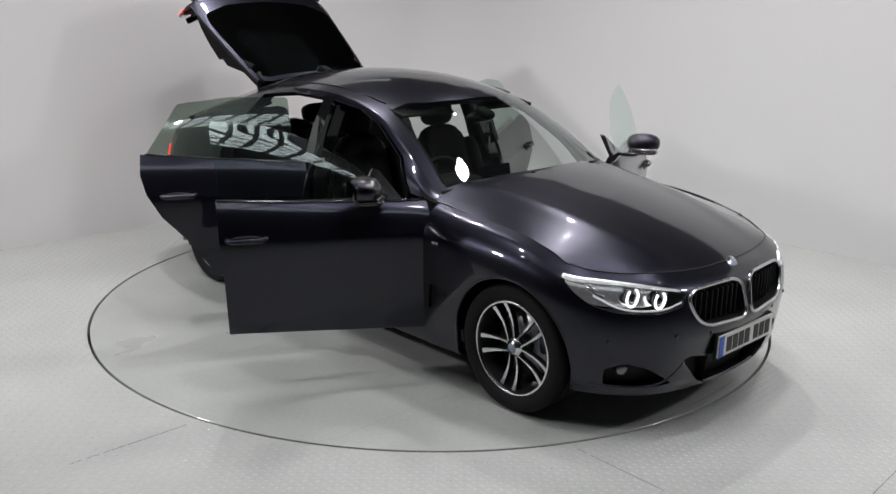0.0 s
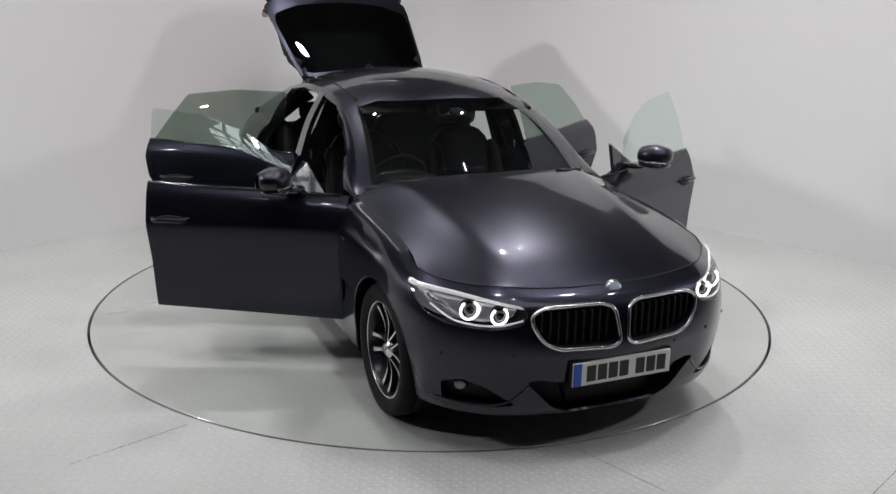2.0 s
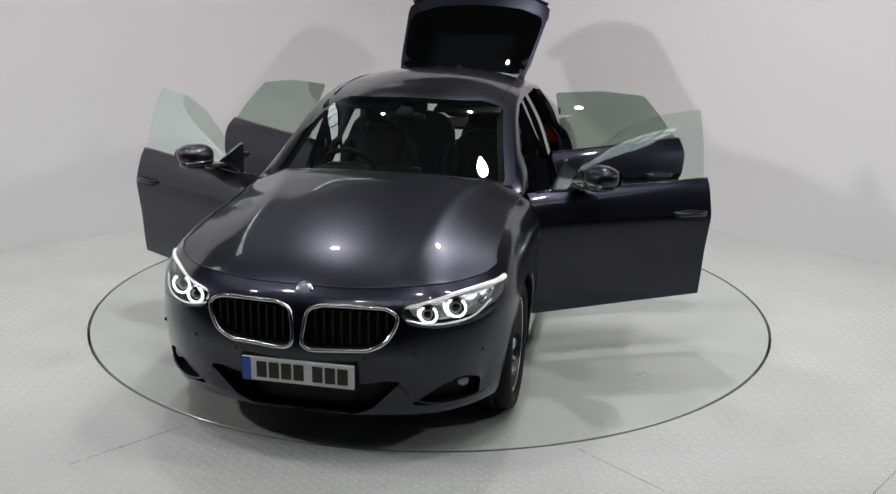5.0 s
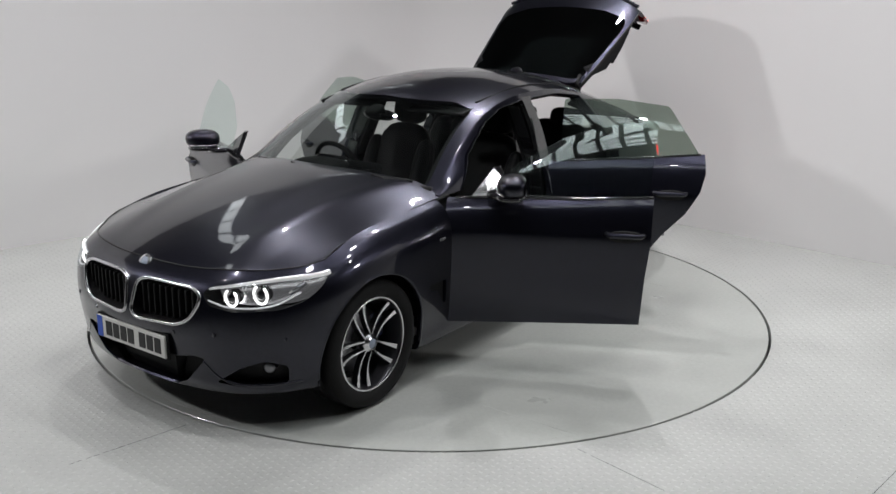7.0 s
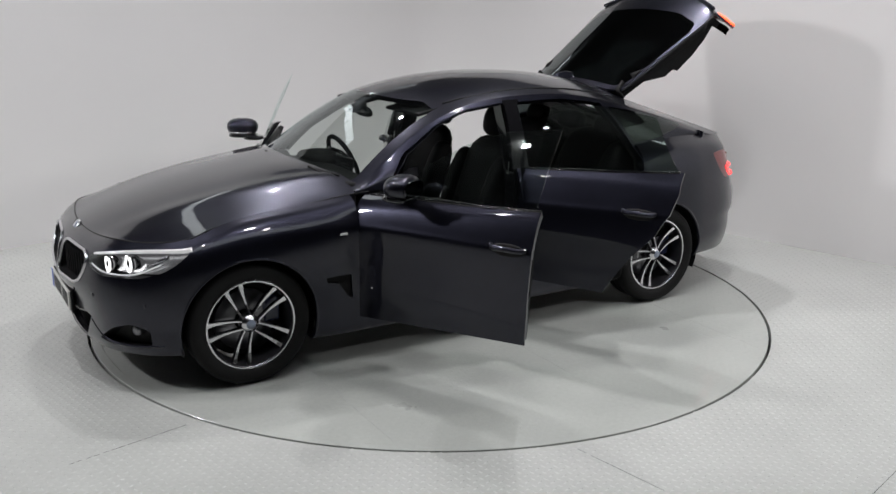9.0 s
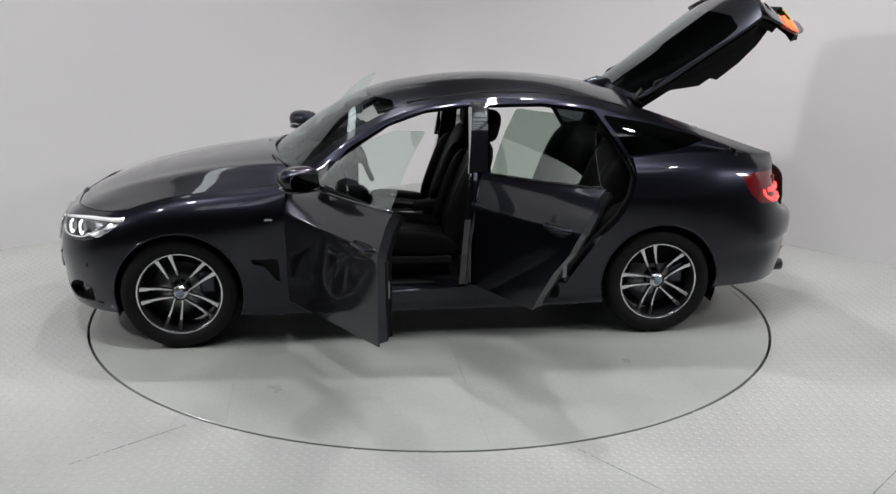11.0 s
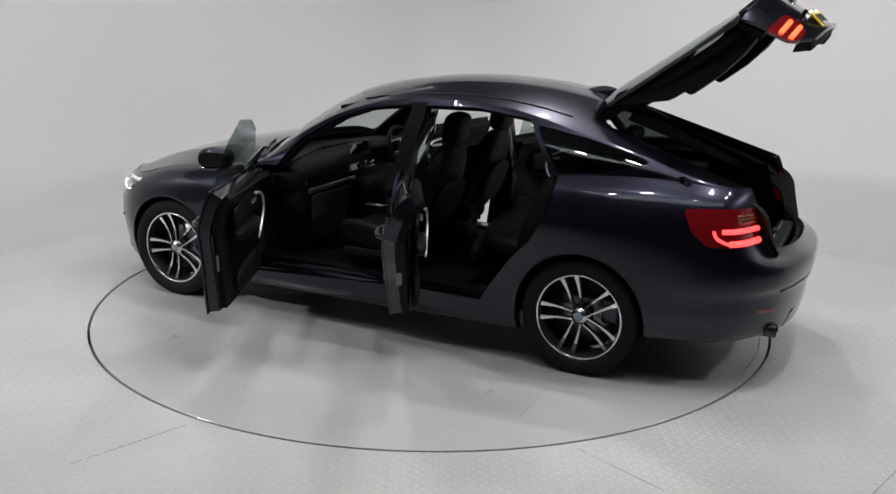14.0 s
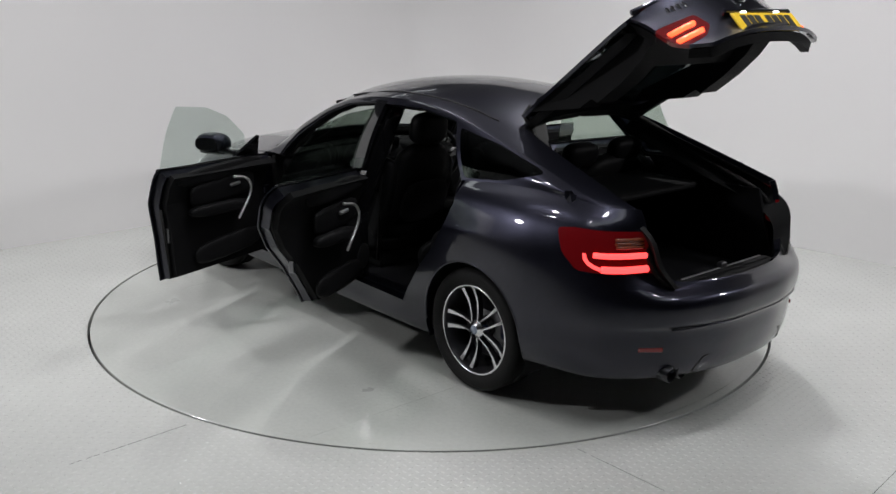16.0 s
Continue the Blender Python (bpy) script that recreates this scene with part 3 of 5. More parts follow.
# cut lines (side view: ahead, up)
G = 0.004
FRONT_DOOR = [(.835, .975), (.83, .80), (.815, .45), (.82, .28), (-.238, .335), (-.25, .60), (-.268, .80), (-.275, 1.10), (.79, 1.10)]
REAR_DOOR = [(-.30, 1.12), (-.285, .80), (-.255, .60), (-.245, .345), (-.86, .345), (-.91, .43), (-1.03, .60), (-1.16, .74), (-1.24, .88), (-1.27, .99), (-1.265, 1.12)]
FRONT_OPEN = rounded([(.66, .93), (.47, 1.155), (.22, 1.30), (0, 1.375), (-.285, 1.41), (-.235, .93)], .02, 2)
REAR_OPEN = rounded([(-.36, .93), (-.375, 1.408), (-.72, 1.415), (-1.04, 1.378), (-1.235, 1.095), (-1.265, 1.03), (-1.265, .93)], .02, 2)
QUARTER = rounded([(-1.09, 1.35), (-1.25, 1.11), (-1.50, 1.132), (-1.63, 1.165), (-1.748, 1.197), (-1.70, 1.218), (-1.40, 1.295)], .03)

arch_f = [(x, z) for x, z in circle(1.455, .335, .37, 40)]
arch_r = [(x, z) for x, z in circle(-1.45, .335, .375, 40)]
side = lambda c: c.y > .6
v_arch = band.take(band.cut(arch_f, (X, Z), side))
v_arch = band.take(band.cut(arch_r, (X, Z), side))
P_FDOOR = band.take(band.cut(FRONT_DOOR, (X, Z), side))
P_RDOOR = band.take(band.cut(REAR_DOOR, (X, Z), side))

wide = lambda c: c.y > .45
P_QGLASS = cab.take(cab.cut(QUARTER, (X, Z), wide))
P_FGLASS = cab.take(cab.cut(FRONT_OPEN, (X, Z), wide))
P_RGLASS = cab.take(cab.cut(REAR_OPEN, (X, Z), wide))
# windscreen, drawn in front view between the pillars
SCREEN = rounded([(-.1, 1.015), (.60, .995), (.685, 1.02), (.575, 1.375), (.45, 1.415), (-.1, 1.437)], .03)
P_SCREEN = cab.take(cab.cut(SCREEN, (Y, Z), lambda c: c.x > .1))
# tailgate, drawn from above and from behind
GATE_WINDOW = rounded([(-1.41, -.1), (-1.41, .42), (-1.46, .485), (-1.75, .528), (-2.02, .56), (-2.12, .545), (-2.19, .36), (-2.21, -.1)], .03)
P_GATE_GLASS = cab.take(cab.cut(GATE_WINDOW, (X, Y), lambda c: c.x < -1.2))
GATE_TOP = [(-1.37, -.1), (-1.37, .40), (-1.40, .50), (-1.60, .535), (-1.90, .57), (-2.15, .60), (-2.6, .60), (-2.6, -.1)]
P_GATE_TOP = cab.take(cab.cut(GATE_TOP, (X, Y), lambda c: c.x < -1.2))
GATE_LAMP = rounded([(.355, .87), (.37, .955), (.583, .955), (.572, .84), (.53, .80), (.43, .81)], .02)
P_GATE_LAMP = band.take(band.cut(GATE_LAMP, (Y, Z), lambda c: c.x < -1.9))
GATE_BACK = rounded([(-.1, .745), (.46, .755), (.55, .82), (.575, .95), (.60, 1.25), (-.1, 1.25)], .03)
P_GATE_BACK = band.take(band.cut(GATE_BACK, (Y, Z), lambda c: c.x < -1.9))
# lamps and openings in the nose, drawn from the front
KIDNEY = rounded([(.022, .555), (.04, .70), (.10, .72), (.39, .716), (.438, .69), (.425, .635), (.385, .575), (.32, .545), (.06, .535)], .03)
HEADLIGHT = rounded([(.445, .705), (.48, .655), (.60, .634), (.76, .64), (.825, .672), (.85, .72), (.847, .775), (.80, .778), (.62, .762), (.47, .735)], .02)
INTAKE = rounded([(-.1, .207), (.235, .207), (.32, .245), (.455, .385), (.40, .395), (.30, .375), (-.1, .37)], .02)
SIDE_INTAKE = rounded([(.49, .27), (.62, .258), (.765, .272), (.775, .36), (.71, .392), (.62, .36)], .02)
nose = lambda c: c.x > 1.6
P_KIDNEY = band.take(band.cut(KIDNEY, (Y, Z), nose))
P_LENS = band.take(band.cut(HEADLIGHT, (Y, Z), nose))
P_INTAKE = band.take(band.cut(INTAKE, (Y, Z), nose))
P_SINTAKE = band.take(band.cut(SIDE_INTAKE, (Y, Z), nose))
VENT = rounded([(1.04, .545), (.885, .545), (.872, .40), (.905, .42), (.96, .50), (1.03, .515)], .01, 2)
P_VENT = band.take(band.cut(VENT, (X, Z), side))
# tail lamp on the body, drawn from the side and cut off by the tailgate's edge
TAILLAMP = rounded([(-1.965, .995), (-2.02, .885), (-2.10, .815), (-2.6, .795), (-2.6, .98), (-2.25, 1.0), (-2.05, 1.005)], .02)
P_TAIL = band.take(band.cut(TAILLAMP, (X, Z), lambda c: c.x < -1.9))
# bumper panels
FBUMP = [(1.77, -.2), (1.77, .70), (1.66, .775), (1.9, .95), (2.6, .95), (2.6, -.2)]
P_FBUMP = band.take(band.cut(FBUMP, (X, Z), nose))
RBUMP = [(-1.80, -.2), (-1.80, .50), (-1.95, .70), (-2.08, .745), (-2.7, .735), (-2.7, -.2)]
P_RBUMP = band.take(band.cut(RBUMP, (X, Z), lambda c: c.x < -1.7))
P_SIDE = band.rest()
P_HOOD = hood.rest()
ROOF = [(.33, -.1), (.22, .52), (.05, .545), (-.4, .535), (-.9, .535), (-1.34, .545), (-1.35, .42), (-1.35, -.1)]
P_ROOF = cab.take(cab.cut(ROOF, (X, Y), lambda c: c.z > 1.2))
P_POST = cab.take(cab.cut([(-.225, .93), (-.275, 1.422), (-.39, 1.422), (-.37, .93)], (X, Z), wide))
P_CAB = cab.rest()


def panel(name, vf, mat, parent, thick=0.02, label="", offset=-1.0):
    ob = mesh_part(name, *vf, mat, parent, label)
    if thick:
        solid(ob, thick, offset)
    return ob


def fixed_body():
    for side_name, flip in (("left", False), ("right", True)):
        m = mirrored if flip else (lambda a: a)
        panel("side_panel", m(P_SIDE), M_PAINT, CAR, .03)
        panel("pillar_frame", m(P_CAB), M_PAINT, CAR, .03)
        panel("pillar_cover", m(P_POST), M_GLOSSBLACK, CAR, .03, "gloss black pillar cover")
        q = panel("quarter_window", m(P_QGLASS), M_DARKGLASS, CAR, 0, "dark tinted rear quarter window")
    panel("bonnet", both(P_HOOD), M_PAINT, CAR, .012)
    panel("roof", both(P_ROOF), M_PAINT, CAR, .025)
    panel("windscreen", both(P_SCREEN), M_SCREEN, CAR, 0)
    panel("front_bumper", both(P_FBUMP), M_PAINT, CAR, .012)
    panel("rear_bumper", both(P_RBUMP), M_PAINT, CAR, .02)


fixed_body()


def hinged(pivot, axis, degrees):
    p = Matrix.Translation(pivot)
    return p @ Matrix.Rotation(radians(degrees), 4, axis) @ p.inverted()


F_HINGE, R_HINGE = Vector((.815, .865, 0)), Vector((-.30, .86, 0))
F_OPEN, R_OPEN = 63.5, 62
GATE_HINGE, GATE_OPEN = Vector((-1.34, 0, 1.43)), 53


def doors():
    made = []
    for k in (1, -1):
        m = mirrored if k < 0 else (lambda a: a)
        for name, skin, pane, hinge, swing, label in (
                ("front_door", P_FDOOR, P_FGLASS, F_HINGE, F_OPEN, "open front door"),
                ("rear_door", P_RDOOR, P_RGLASS, R_HINGE, R_OPEN, "open rear door")):
            d = panel(name, m(skin), M_PAINT, CAR, .008, label)
            d.matrix_basis = hinged(Vector((hinge.x, hinge.y * k, 0)), "Z", -swing * k)
            g = panel("door_window", m(pane), M_GLASS if name == "front_door" else M_GLASS_REAR, d, .004, "clear greenish frameless window glass")
            made.append((d, name, k))
    return made


DOORS = doors()
GATE = panel("tailgate", both(joined(P_GATE_TOP, P_GATE_BACK)), M_PAINT, CAR, .018, "open tailgate raised on its roof hinges")
GATE.matrix_basis = Matrix.Translation((.05, 0, -.01)) @ hinged(GATE_HINGE, "Y", GATE_OPEN)


# ---------------- looking up the body's surface ----------------
_side = np.vstack([BAND.reshape(-1, 3), CAB.reshape(-1, 3)])
_side = _side[_side[:, 1] > .5]
_nose = BAND.reshape(-1, 3)
_nose = _nose[_nose[:, 0] > 1.5]
_tail = BAND.reshape(-1, 3)
_tail = _tail[_tail[:, 0] < -1.8]


def surf(cloud, axes, at, out):
    d = ((cloud[:, list(axes)] - np.array(at)) ** 2).sum(1)
    k = np.argsort(d)[:4]
    w = 1 / (d[k] + 1e-6)
    return float((cloud[k, out] * w).sum() / w.sum())


def side_y(x, z):
    return surf(_side, (0, 2), (x, z), 1)


def nose_x(y, z):
    return surf(_nose, (1, 2), (abs(y), z), 0)


def tail_x(y, z):
    return surf(_tail, (1, 2), (abs(y), z), 0)


def shifted(vf, d):
    return [v + Vector(d) for v in vf[0]], vf[1]


def flip_bm(bm):
    """Mirror a bmesh across the car's middle."""
    bmesh.ops.scale(bm, vec=(1, -1, 1), verts=bm.verts)
    bmesh.ops.reverse_faces(bm, faces=bm.faces)
    return bm


def merge(*bms):
    out = bmesh.new()
    for b in bms:
        me = bpy.data.meshes.new("tmp")
        b.to_mesh(me)
        b.free()
        out.from_mesh(me)
        bpy.data.meshes.remove(me)
    return out


def pillow(sx, sy, sz, at, rot=(0, 0, 0), power=3.2, n=14):
    """A padded block: a superellipsoid."""
    bm = bmesh.new()
    bmesh.ops.create_uvsphere(bm, u_segments=2 * n, v_segments=n, radius=1)
    for v in bm.verts:
        x, y, z = v.co
        k = (abs(x) ** power + abs(y) ** power + abs(z) ** power) ** (-1 / power)
        v.co = (x * k * sx / 2, y * k * sy / 2, z * k * sz / 2)
    bmesh.ops.transform(bm, matrix=pose(*at, *rot), verts=bm.verts)
    return bm


def slab(poly, a, b, out, lo, hi):
    """A flat plate: outline in axes a, b, from lo to hi along axis out."""
    bm = bmesh.new()
    rows = []
    for h in (lo, hi):
        row = []
        for p in poly:
            c = [0, 0, 0]
            c[a], c[b], c[out] = p[0], p[1], (h(*p) if callable(h) else h)
            row.append(bm.verts.new(c))
        rows.append(row)
    bm.faces.new(rows[0])
    bm.faces.new(rows[1][::-1])
    n = len(poly)
    for i in range(n):
        j = (i + 1) % n
        bm.faces.new((rows[0][i], rows[0][j], rows[1][j], rows[1][i]))
    bmesh.ops.recalc_face_normals(bm, faces=bm.faces)
    return bm


def ribbon(points, depth):
    """A strip from points inward across the car by depth."""
    bm = bmesh.new()
    rows = [(bm.verts.new(p), bm.verts.new((p[0], p[1] - depth, p[2]))) for p in points]
    for (a, b), (c, d) in zip(rows, rows[1:]):
        bm.faces.new((a, b, d, c))
    return bm


def sides(name, build, mat, parent=CAR, label="", smooth=True):
    """The same part on the left and, mirrored, on the right."""
    return [part(name, build(), mat, parent, label, smooth), part(name, flip_bm(build()), mat, parent, label, smooth)]


M_BADGE = material("badge_enamel", (.22, .26, .33), .15, coat=1.0)


# ---------------- wheels ----------------
def spoke(angle0, angle1):
    """One thin spoke: a tapered bar from hub to rim, bent a little outward, silver on its face."""
    bm = bmesh.new()
    secs = []
    for k in range(7):
        t = k / 6
        r = .040 + t * .196
        a = angle0 + (angle1 - angle0) * (1 - (.04 / r)) / (1 - .04 / .236)
        w = .0042 + .0088 * t ** 2.5
        y = .072 - .020 * math.sin(math.pi * min(1, t * 1.0)) + .002 * t
        c = Vector((math.cos(a), 0, math.sin(a)))
        s = Vector((-math.sin(a), 0, math.cos(a)))
        p = c * r
        secs.append([bm.verts.new(p - s * w + Vector((0, y, 0))), bm.verts.new(p + s * w + Vector((0, y, 0))),
                     bm.verts.new(p + s * w * .75 + Vector((0, y - .035, 0))), bm.verts.new(p - s * w * .75 + Vector((0, y - .035, 0)))])
    for p, q in zip(secs, secs[1:]):
        for k in range(4):
            f = bm.faces.new((p[k], p[(k + 1) % 4], q[(k + 1) % 4], q[k]))
            f.material_index = 0 if k == 0 else 1
    bmesh.ops.recalc_face_normals(bm, faces=bm.faces)
    return bm


def wheels():
    rim = lathe([(.245, .088), (.248, .092), (.238, .092), (.232, .080), (.222, .03), (.215, -.06), (.23, -.10), (.245, -.10)], 64)
    rim_me = bpy.data.meshes.new("rim")
    rim.to_mesh(rim_me)
    tyre = lathe([(.245, .086), (.258, .102), (.285, .112), (.312, .110), (.326, .098), (.333, .080), (.3345, .03), (.330, .028), (.330, .022), (.3345, .02),
                  (.3345, -.02), (.330, -.022), (.330, -.028), (.3345, -.03), (.333, -.080), (.326, -.098), (.312, -.110), (.285, -.112), (.258, -.102), (.245, -.10)], 72)
    lip = lathe([(.2475, .0925), (.246, .0945), (.237, .0945), (.236, .0925)], 64)
    disc = lathe([(.06, -.012), (.168, -.012), (.170, -.018), (.170, -.038), (.06, -.038)], 48)
    back = lathe([(0.0, -.05), (.212, -.05)], 40)
    hubcap = lathe([(0, .086), (.026, .085), (.032, .078), (.046, .072), (.052, .06), (.052, .02)], 32)
    badge = lathe([(0, .0895), (.024, .0885), (.026, .085)], 24)
    calip = box(.10, .05, .15, (-.15, -.03, .03), .015)
    meshes = {}
    for nm, bm, mat in (("tyre", tyre, M_RUBBER), ("rim_lip", lip, M_RIMSILVER), ("brake_disc", disc, M_STEEL), ("barrel", back, M_BLACK),
                        ("hub", hubcap, M_RIMSILVER), ("hub_badge", badge, M_BADGE), ("caliper", calip, material("blue_caliper", (.012, .018, .06), .35, coat=.5))):
        me = bpy.data.meshes.new(nm)
        bm.to_mesh(me)
        bm.free()
        me.polygons.foreach_set("use_smooth", [nm not in ("caliper",)] * len(me.polygons))
        me.materials.append(mat)
        meshes[nm] = me
    rim_me.polygons.foreach_set("use_smooth", [True] * len(rim_me.polygons))
    rim_me.materials.append(M_RIMDARK)
    spokes = []
    for k in range(5):
        for s in (-1, 1):
            a = 2 * math.pi * k / 5
            bm = spoke(a + s * .55, a + s * .18)
            me = bpy.data.meshes.new("spoke")
            bm.to_mesh(me)
            bm.free()
            me.materials.append(M_RIMSILVER)
            me.materials.append(M_RIMDARK)
            spokes.append(me)
    for x, y, turn, spin in ((1.455, .775, 0, 4), (1.455, -.775, 180, 10), (-1.452, .795, 0, 0), (-1.452, -.795, 180, 30)):
        w = new("wheel", rim_me)
        w.parent = CAR
        w.matrix_basis = pose(x, y, .3345, 0, 0, turn) @ pose(0, 0, 0, 0, spin, 0)
        tagged(w, "ten-spoke two-tone alloy wheel with low-profile tyre")
        for nm, me in meshes.items():
            o = new(nm, me)
            o.parent = w
        for me in spokes:
            o = new("spoke", me)
            o.parent = w


wheels()


# ---------------- underside, arches and inner shell ----------------
def shell():
    def liner(cx, r, y1):
        bm = bmesh.new()
        rows = []
        for k in range(25):
            a = math.pi * (-0.12 + 1.24 * k / 24)
            p = (cx + r * math.cos(a), .335 + r * math.sin(a))
            rows.append((bm.verts.new((p[0], y1, p[1])), bm.verts.new((p[0], .52, p[1]))))
        for (a, b), (c, d) in zip(rows, rows[1:]):
            bm.faces.new((a, b, d, c))
        bm.faces.new([r[1] for r in rows])
        return bm
    for cx, r, y1 in ((1.455, .38, .83), (-1.45, .39, .88)):
        sides("arch_liner", lambda: liner(cx, r, y1), M_BLACK)
    sides("arch_lip", lambda: tube([(1.455 + .372 * math.cos(a), side_y(1.455 + .372 * math.cos(a), .335 + .372 * math.sin(a)) - .006, .335 + .372 * math.sin(a))
                                    for a in np.linspace(-.25, math.pi + .25, 30)], .008, 6), M_PAINT)
    sides("arch_lip", lambda: tube([(-1.45 + .377 * math.cos(a), side_y(-1.45 + .377 * math.cos(a), .335 + .377 * math.sin(a)) - .006, .335 + .377 * math.sin(a))
                                    for a in np.linspace(-.1, math.pi + .25, 30)], .008, 6), M_PAINT)
    part("underbody", box(3.9, 1.1, .03, (-.05, 0, .19), .01), M_BLACK, CAR)
    part("underbody", box(1.95, 1.52, .03, (-.15, 0, .20), .01), M_BLACK, CAR)
    part("carpet", box(1.95, 1.46, .03, (-.15, 0, .30), .01), M_CARPET, CAR)
    sides("sill", lambda: merge(box(1.95, .13, .13, (-.15, .79, .265), .025), box(1.85, .10, .02, (-.15, .77, .335), .008)), M_PAINT, smooth=False)
    sides("sill_strip", lambda: box(.5, .035, .006, (.2, .80, .348), .002), M_RIMDARK, smooth=False)
    # front bulkhead, rear bulkhead
    part("bulkhead", box(.05, 1.5, .70, (.80, 0, .60), .01), M_BLACK, CAR)
    part("engine_cover", box(.9, 1.0, .5, (1.45, 0, .50), .05), M_BLACK, CAR)
    part("tail_floor", box(.9, 1.04, .04, (-1.95, 0, .33), .01), M_BLACK, CAR)
    # pillars
    def bpillar():
        return slab([(-.19, .30), (-.36, .30), (-.37, .75), (-.385, 1.0), (-.395, 1.42), (-.285, 1.42), (-.265, 1.0), (-.22, .75)], 0, 2, 1,
                    lambda x, z: side_y(-.33, max(.4, z)) - .035, lambda x, z: side_y(-.33, max(.4, z)) - .12)
    sides("centre_pillar", bpillar, M_GLOSSBLACK, smooth=False)
    sides("pillar_trim", lambda: slab([(-.26, .9), (-.38, .9), (-.39, 1.42), (-.295, 1.42)], 0, 2, 1, lambda x, z: side_y(-.33, z) - .121, lambda x, z: side_y(-.33, z) - .145), M_TRIM, smooth=False)
    sides("belt_post", lambda: box(.07, .012, .07, (-.30, .745, 1.02), .004), M_ALU, smooth=False)
    sides("hinge_pillar", lambda: slab([(.79, .28), (.90, .28), (.92, .95), (.835, .95), (.81, .6)], 0, 2, 1, lambda x, z: side_y(.88, z) - .03, lambda x, z: side_y(.88, z) - .14), M_PAINT, smooth=False)
    # jambs of the door openings
    def jamb(poly, depth, inset=.004):
        return ribbon([(x, side_y(x, z) - inset, z) for x, z in poly], depth)
    up = [(.60, .98), (.44, 1.15), (.20, 1.296), (-.02, 1.372), (-.34, 1.41), (-.72, 1.415), (-1.04, 1.376), (-1.235, 1.095), (-1.27, .99), (-1.24, .88), (-1.16, .74), (-1.03, .60), (-.91, .43), (-.86, .34)]
    pts = []
    for p, q in zip(up, up[1:]):
        pts += [(p[0] + (q[0] - p[0]) * k / 6, p[1] + (q[1] - p[1]) * k / 6) for k in range(6)]
    pts.append(up[-1])
    for ob in sides("door_jamb", lambda: jamb(pts, .10), M_PAINT):
        solid(ob, .004, 0)
    def seal():
        return tube([(x, side_y(x, z) - .085, z) for x, z in pts], .014, 6)
    sides("door_seal", seal, M_RUBBER)
    # headlining and inner rail trim
    hl = [Vector((v.x, v.y * .97, v.z - .035)) for v in P_ROOF[0]], P_ROOF[1]
    panel("headlining", both(hl), M_TRIM, CAR, .008)
    rear_in = [Vector((v.x, max(0, v.y - .035), v.z - .02)) for v in P_CAB[0]], P_CAB[1]
    for m in (lambda a: a, mirrored):
        panel("pillar_lining", m(rear_in), M_TRIM, CAR, .01)
    # rear inner quarter panels and seat-side trim
    def quarter():
        return slab([(-1.0, .30), (-1.06, .55), (-1.25, .78), (-1.33, 1.02), (-2.2, 1.05), (-2.3, .72), (-2.28, .35), (-1.9, .33), (-1.84, .62), (-1.45, .74), (-1.1, .6)], 0, 2, 1, .54, .52)
    sides("boot_side", quarter, M_CARPET, smooth=False)
    sides("wheelhouse_trim", lambda: pillow(.72, .28, .50, (-1.45, .66, .60)), M_TRIM)
    part("boot_floor", box(1.15, 1.08, .03, (-1.83, 0, .60), .01), M_CARPET, CAR)
    part("boot_front", box(.03, 1.10, .45, (-1.30, 0, .60), .01), M_CARPET, CAR)
    part("parcel_shelf", merge(box(.50, 1.02, .025, (-1.58, 0, 1.02), .01), box(.03, .9, .03, (-1.84, 0, 1.02), .012)), M_TRIM, CAR)
    part("boot_sill", merge(box(.10, .86, .05, (-2.36, 0, .695), .018), box(.05, .74, .012, (-2.355, 0, .725), .005)), M_BLACK, CAR)
    part("boot_sill_strip", box(.012, .70, .005, (-2.345, 0, .7335), .002), M_ALU, CAR)
    part("boot_latch", box(.03, .05, .03, (-2.34, 0, .745), .006), M_STEEL, CAR)
    # seal round the boot opening
    def boot_seal():
        pts = [(-1.34, .02, 1.405), (-1.34, .38, 1.385), (-1.40, .48, 1.345), (-1.62, .52, 1.25), (-1.9, .545, 1.13), (-2.15, .555, 1.035), (-2.28, .575, .93), (-2.33, .56, .82), (-2.40, .47, .725), (-2.45, .25, .715), (-2.46, 0, .71)]
        return tube(crom(pts, 5), .020, 8)
    sides("boot_seal", boot_seal, M_RUBBER)
    # gutter that closes the gap between outer skin and boot lining
    def gutter():
        bm = bmesh.new()
        out = crom([(-1.36, .50, 1.36), (-1.60, .54, 1.275), (-1.9, .575, 1.155), (-2.15, .60, 1.075), (-2.33, .60, .98), (-2.38, .575, .85), (-2.42, .50, .74)], 4)
        rows = [(bm.verts.new(p), bm.verts.new((p[0] + .05, p[1] - .07, p[2] - .09))) for p in out]
        for (a, b), (c, d) in zip(rows, rows[1:]):
            bm.faces.new((a, b, d, c))
        return bm
    for ob in sides("boot_gutter", gutter, M_BLACK):
        solid(ob, .02, 0)


shell()


